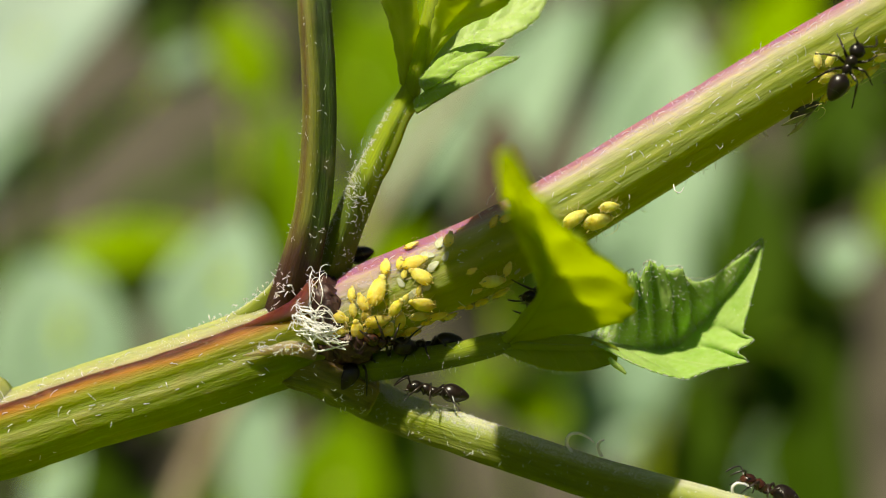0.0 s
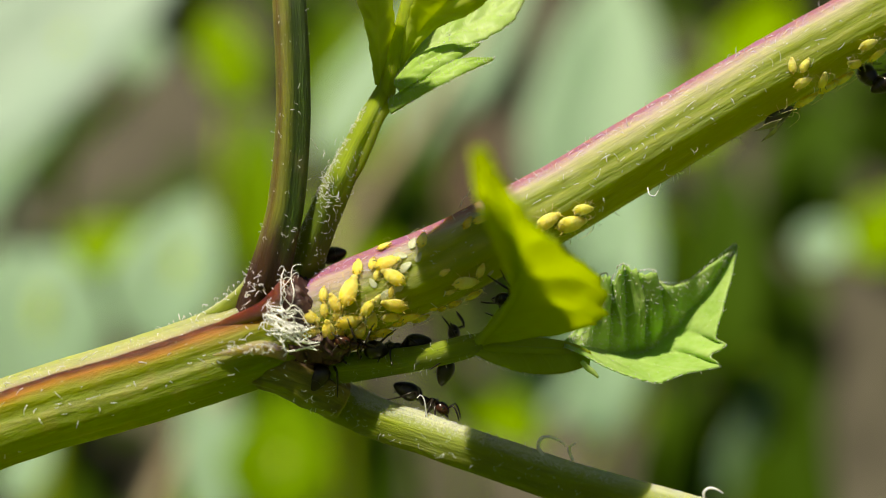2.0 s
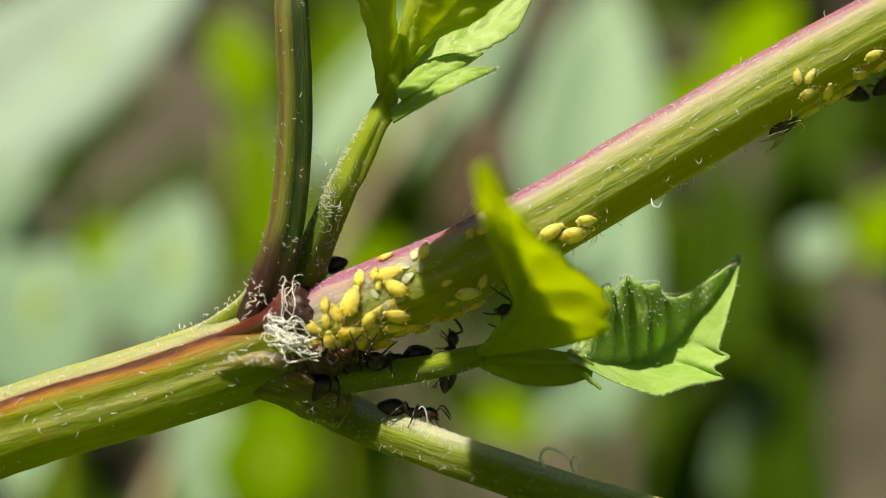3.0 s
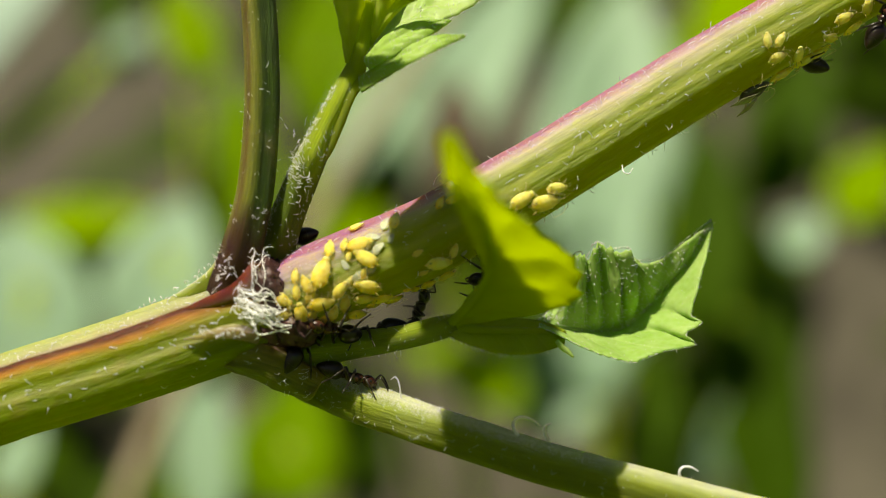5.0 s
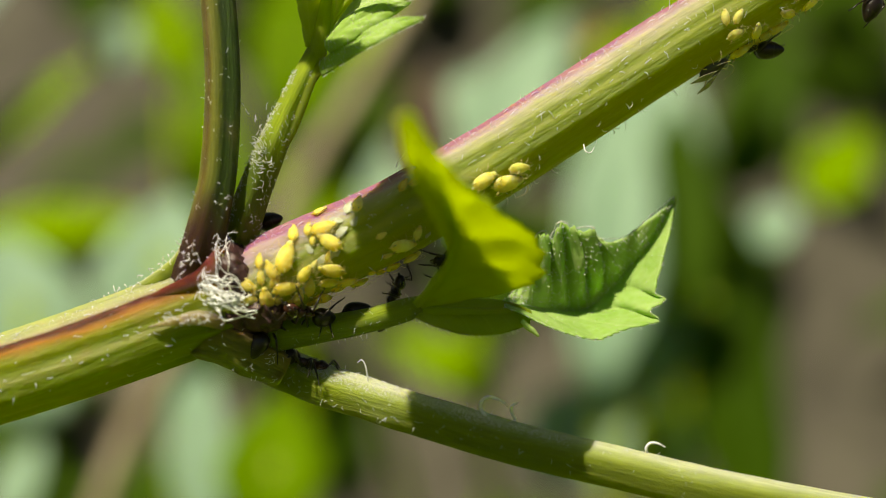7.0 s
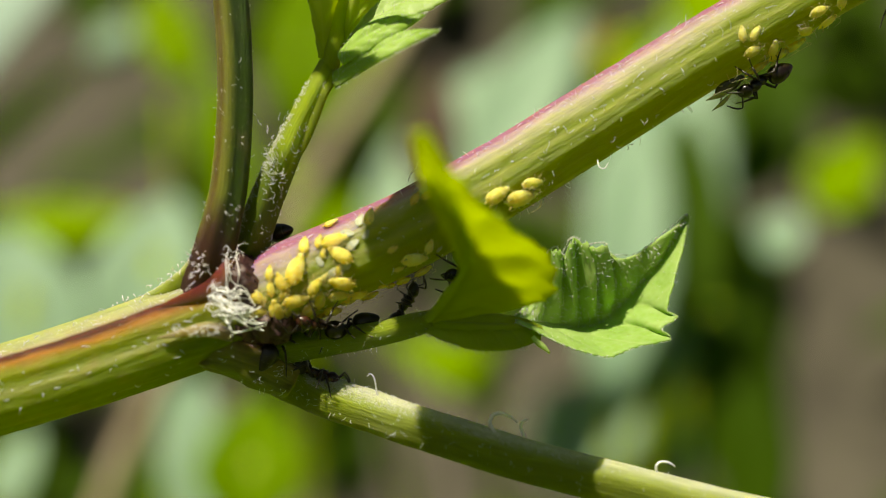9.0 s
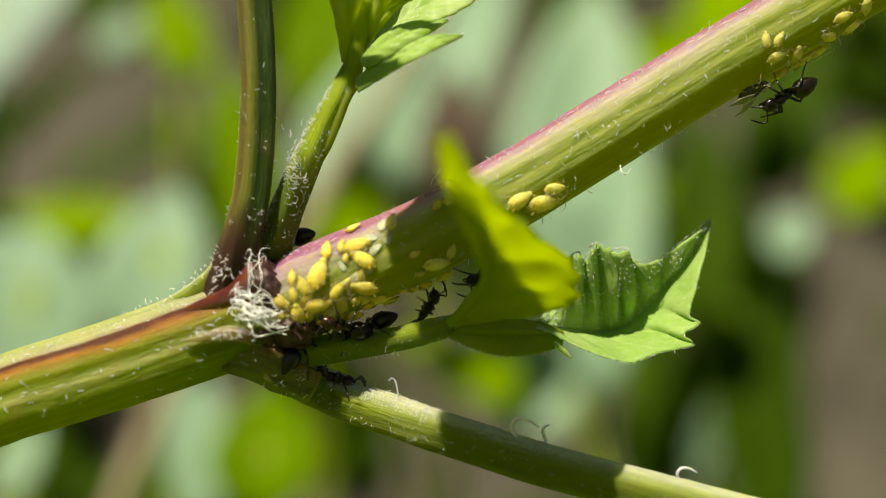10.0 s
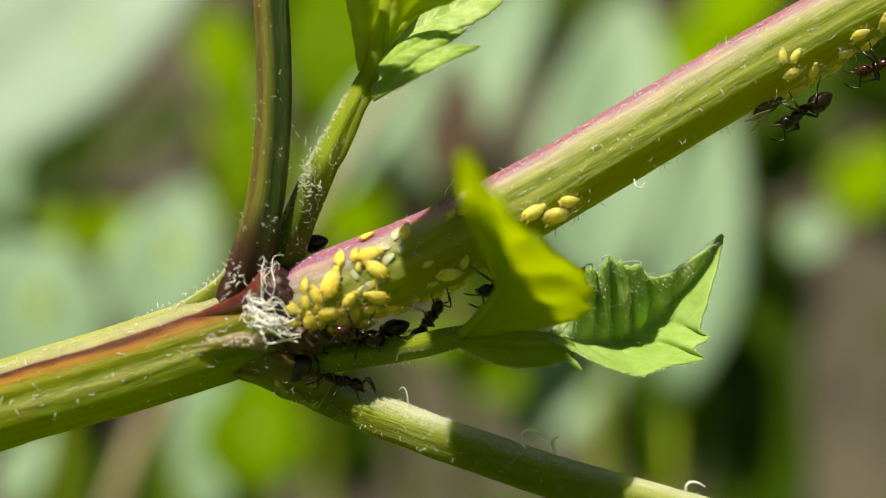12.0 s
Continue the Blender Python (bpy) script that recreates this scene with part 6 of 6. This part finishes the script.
    stride(runner_legs, [(0.0, 1.2, 0.1), (2.5, 3.3, 0.2), (3.6, 6.6, 0.3)])
    walk(climber, [
        (0.0, stance((-0.58, -0.70, -6.83), (-0.98, 0.00, 0.17), (0.17, 0.00, 0.98))),
        (0.1, stance((-0.63, -0.70, -6.60), (-0.94, 0.00, 0.33), (0.33, 0.00, 0.94))),
        (0.2, stance((-0.67, -0.55, -6.33), (-0.77, 0.00, 0.64), (0.61, -0.31, 0.74))),
        (0.3, stance((-0.59, -0.70, -5.91), (-0.23, 0.00, 0.97), (0.97, 0.00, 0.23))),
        (0.4, stance((-0.12, -0.61, -5.68), (0.38, 0.08, 0.92), (0.93, -0.05, -0.37))),
        (0.5, stance((0.17, -0.52, -5.58), (0.51, 0.14, 0.85), (0.86, -0.12, -0.50))),
        (0.6, stance((0.79, -0.27, -5.37), (0.71, 0.15, 0.69), (0.70, -0.22, -0.68))),
        (0.7, stance((0.59, 0.01, -5.24), (0.16, 0.19, 0.97), (0.99, -0.07, -0.15))),
        (0.8, stance((0.48, 0.16, -4.91), (-0.23, 0.14, 0.96), (0.97, 0.00, 0.23))),
        (1.0, stance((0.47, 0.18, -4.69), (-0.01, 0.13, 0.99), (1.00, -0.02, 0.01))),
        (1.5, stance((0.81, 0.18, -4.69), (0.07, 0.12, 0.99), (1.00, -0.03, -0.07))),
        (1.9, stance((1.04, 0.19, -4.54), (0.20, 0.13, 0.97), (0.98, -0.06, -0.19))),
        (2.1, stance((1.00, 0.20, -4.16), (0.22, 0.14, 0.97), (0.97, -0.06, -0.21))),
        (2.5, stance((1.17, 0.19, -4.26), (0.19, 0.13, 0.97), (0.98, -0.05, -0.19))),
        (2.9, stance((0.88, 0.18, -3.89), (0.07, 0.13, 0.99), (1.00, -0.04, -0.07))),
        (3.1, stance((1.01, 0.19, -4.49), (0.18, 0.12, 0.98), (0.98, -0.05, -0.17))),
        (4.8, stance((1.00, 0.55, -3.38), (0.27, -0.12, 0.96), (0.96, 0.06, -0.26))),
        (5.0, stance((0.80, 0.55, -3.48), (0.32, -0.12, 0.94), (0.95, 0.07, -0.31))),
        (5.5, stance((1.13, 0.55, -3.46), (0.29, -0.12, 0.95), (0.96, 0.07, -0.29))),
        (6.0, stance((0.87, 0.55, -3.44), (0.26, -0.13, 0.96), (0.97, 0.06, -0.25))),
        (6.6, stance((1.12, 0.55, -3.61), (0.34, -0.12, 0.93), (0.94, 0.08, -0.33))),
        (8.5, stance((1.31, 0.53, -3.47), (0.47, -0.13, 0.87), (0.88, 0.11, -0.46))),
        (9.0, stance((1.33, 0.53, -3.28), (0.46, -0.13, 0.88), (0.89, 0.11, -0.45))),
        (9.5, stance((1.44, 0.53, -3.30), (0.47, -0.13, 0.87), (0.88, 0.11, -0.45))),
        (10.0, stance((1.27, 0.53, -3.41), (0.46, -0.13, 0.88), (0.89, 0.10, -0.45))),
        (10.5, stance((0.81, 0.53, -3.45), (0.47, -0.14, 0.87), (0.88, 0.11, -0.46))),
        (11.0, stance((1.03, 0.53, -3.29), (0.44, -0.14, 0.89), (0.90, 0.11, -0.43))),
        (11.5, stance((0.94, 0.51, -3.32), (0.56, -0.15, 0.81), (0.83, 0.15, -0.54))),
        (12.0, stance((0.90, 0.52, -3.38), (0.51, -0.14, 0.85), (0.86, 0.13, -0.49))),
    ])
    stride(climber_legs, [(0.0, 0.9, 0.1), (1.5, 3.1, 0.4), (4.8, 6.6, 0.3), (8.3, 12.0, 0.4)])
    walk(gap_ant, [
        (0.0, stance((-0.70, 0.35, -4.88), (-0.99, -0.05, -0.13), (-0.13, -0.01, 0.99))),
        (0.5, stance((-0.71, 0.35, -4.83), (-0.99, -0.05, -0.15), (-0.15, -0.01, 0.99))),
        (1.0, stance((-0.77, 0.35, -4.85), (-0.99, -0.05, -0.15), (-0.15, -0.01, 0.99))),
        (1.5, stance((-0.98, 0.45, -4.89), (-0.98, -0.05, -0.17), (-0.17, -0.01, 0.98))),
        (2.0, stance((-0.80, 0.45, -4.89), (-0.98, -0.05, -0.17), (-0.17, -0.01, 0.99))),
        (2.5, stance((-0.95, 0.45, -4.84), (-0.98, -0.05, -0.17), (-0.17, -0.01, 0.98))),
        (3.1, stance((-0.80, 0.45, -4.94), (-0.98, -0.05, -0.17), (-0.17, -0.01, 0.98))),
        (4.8, stance((-0.65, 0.45, -5.07), (-0.98, -0.06, -0.19), (-0.19, -0.01, 0.98))),
        (5.5, stance((-1.12, 0.45, -5.00), (-0.99, -0.05, -0.15), (-0.15, -0.01, 0.99))),
        (6.0, stance((-1.29, 0.45, -5.02), (-0.99, -0.05, -0.14), (-0.14, -0.01, 0.99))),
        (6.6, stance((-0.74, 0.35, -5.16), (-0.96, -0.06, -0.26), (-0.26, -0.02, 0.97))),
        (8.5, stance((-0.80, 0.35, -5.07), (-0.95, -0.06, -0.29), (-0.29, -0.02, 0.96))),
        (9.5, stance((-0.73, 0.35, -5.01), (-0.94, -0.06, -0.33), (-0.32, -0.02, 0.95))),
        (10.5, stance((-0.92, 0.36, -4.79), (-0.91, -0.06, -0.41), (-0.41, -0.03, 0.91))),
        (11.0, stance((-0.86, 0.35, -4.83), (-0.93, -0.06, -0.36), (-0.36, -0.02, 0.93))),
        (11.5, stance((-0.79, 0.35, -4.82), (-0.94, -0.06, -0.34), (-0.34, -0.02, 0.94))),
        (12.0, stance((-0.84, 0.35, -4.84), (-0.93, -0.06, -0.35), (-0.35, -0.02, 0.94))),
    ])
    stride(gap_ant_legs, [(0.0, 1.6, 0.2), (3.2, 6.6, 0.4), (8.3, 12.0, 0.6)])
    stride(shaded_ant_legs, [(0.0, 3.0, 0.5), (5.0, 12.0, 0.7)])
    walk(base_ant, [
        (0.0, stance((-2.59, -0.71, -3.67), (-0.80, -0.56, 0.21), (0.14, -0.51, -0.85))),
        (6.0, stance((-2.47, -0.71, -3.87), (-0.77, -0.59, 0.26), (0.11, -0.52, -0.85))),
        (6.5, stance((-2.25, -0.70, -3.83), (-0.77, -0.58, 0.27), (0.11, -0.52, -0.84))),
        (9.5, stance((-1.98, -0.71, -3.80), (-0.77, -0.59, 0.26), (0.11, -0.52, -0.85))),
        (10.5, stance((-1.88, -0.70, -3.55), (-0.79, -0.56, 0.26), (0.10, -0.53, -0.84))),
        (12.0, stance((-1.85, -0.71, -3.68), (-0.79, -0.58, 0.23), (0.13, -0.51, -0.85))),
    ])


motions()
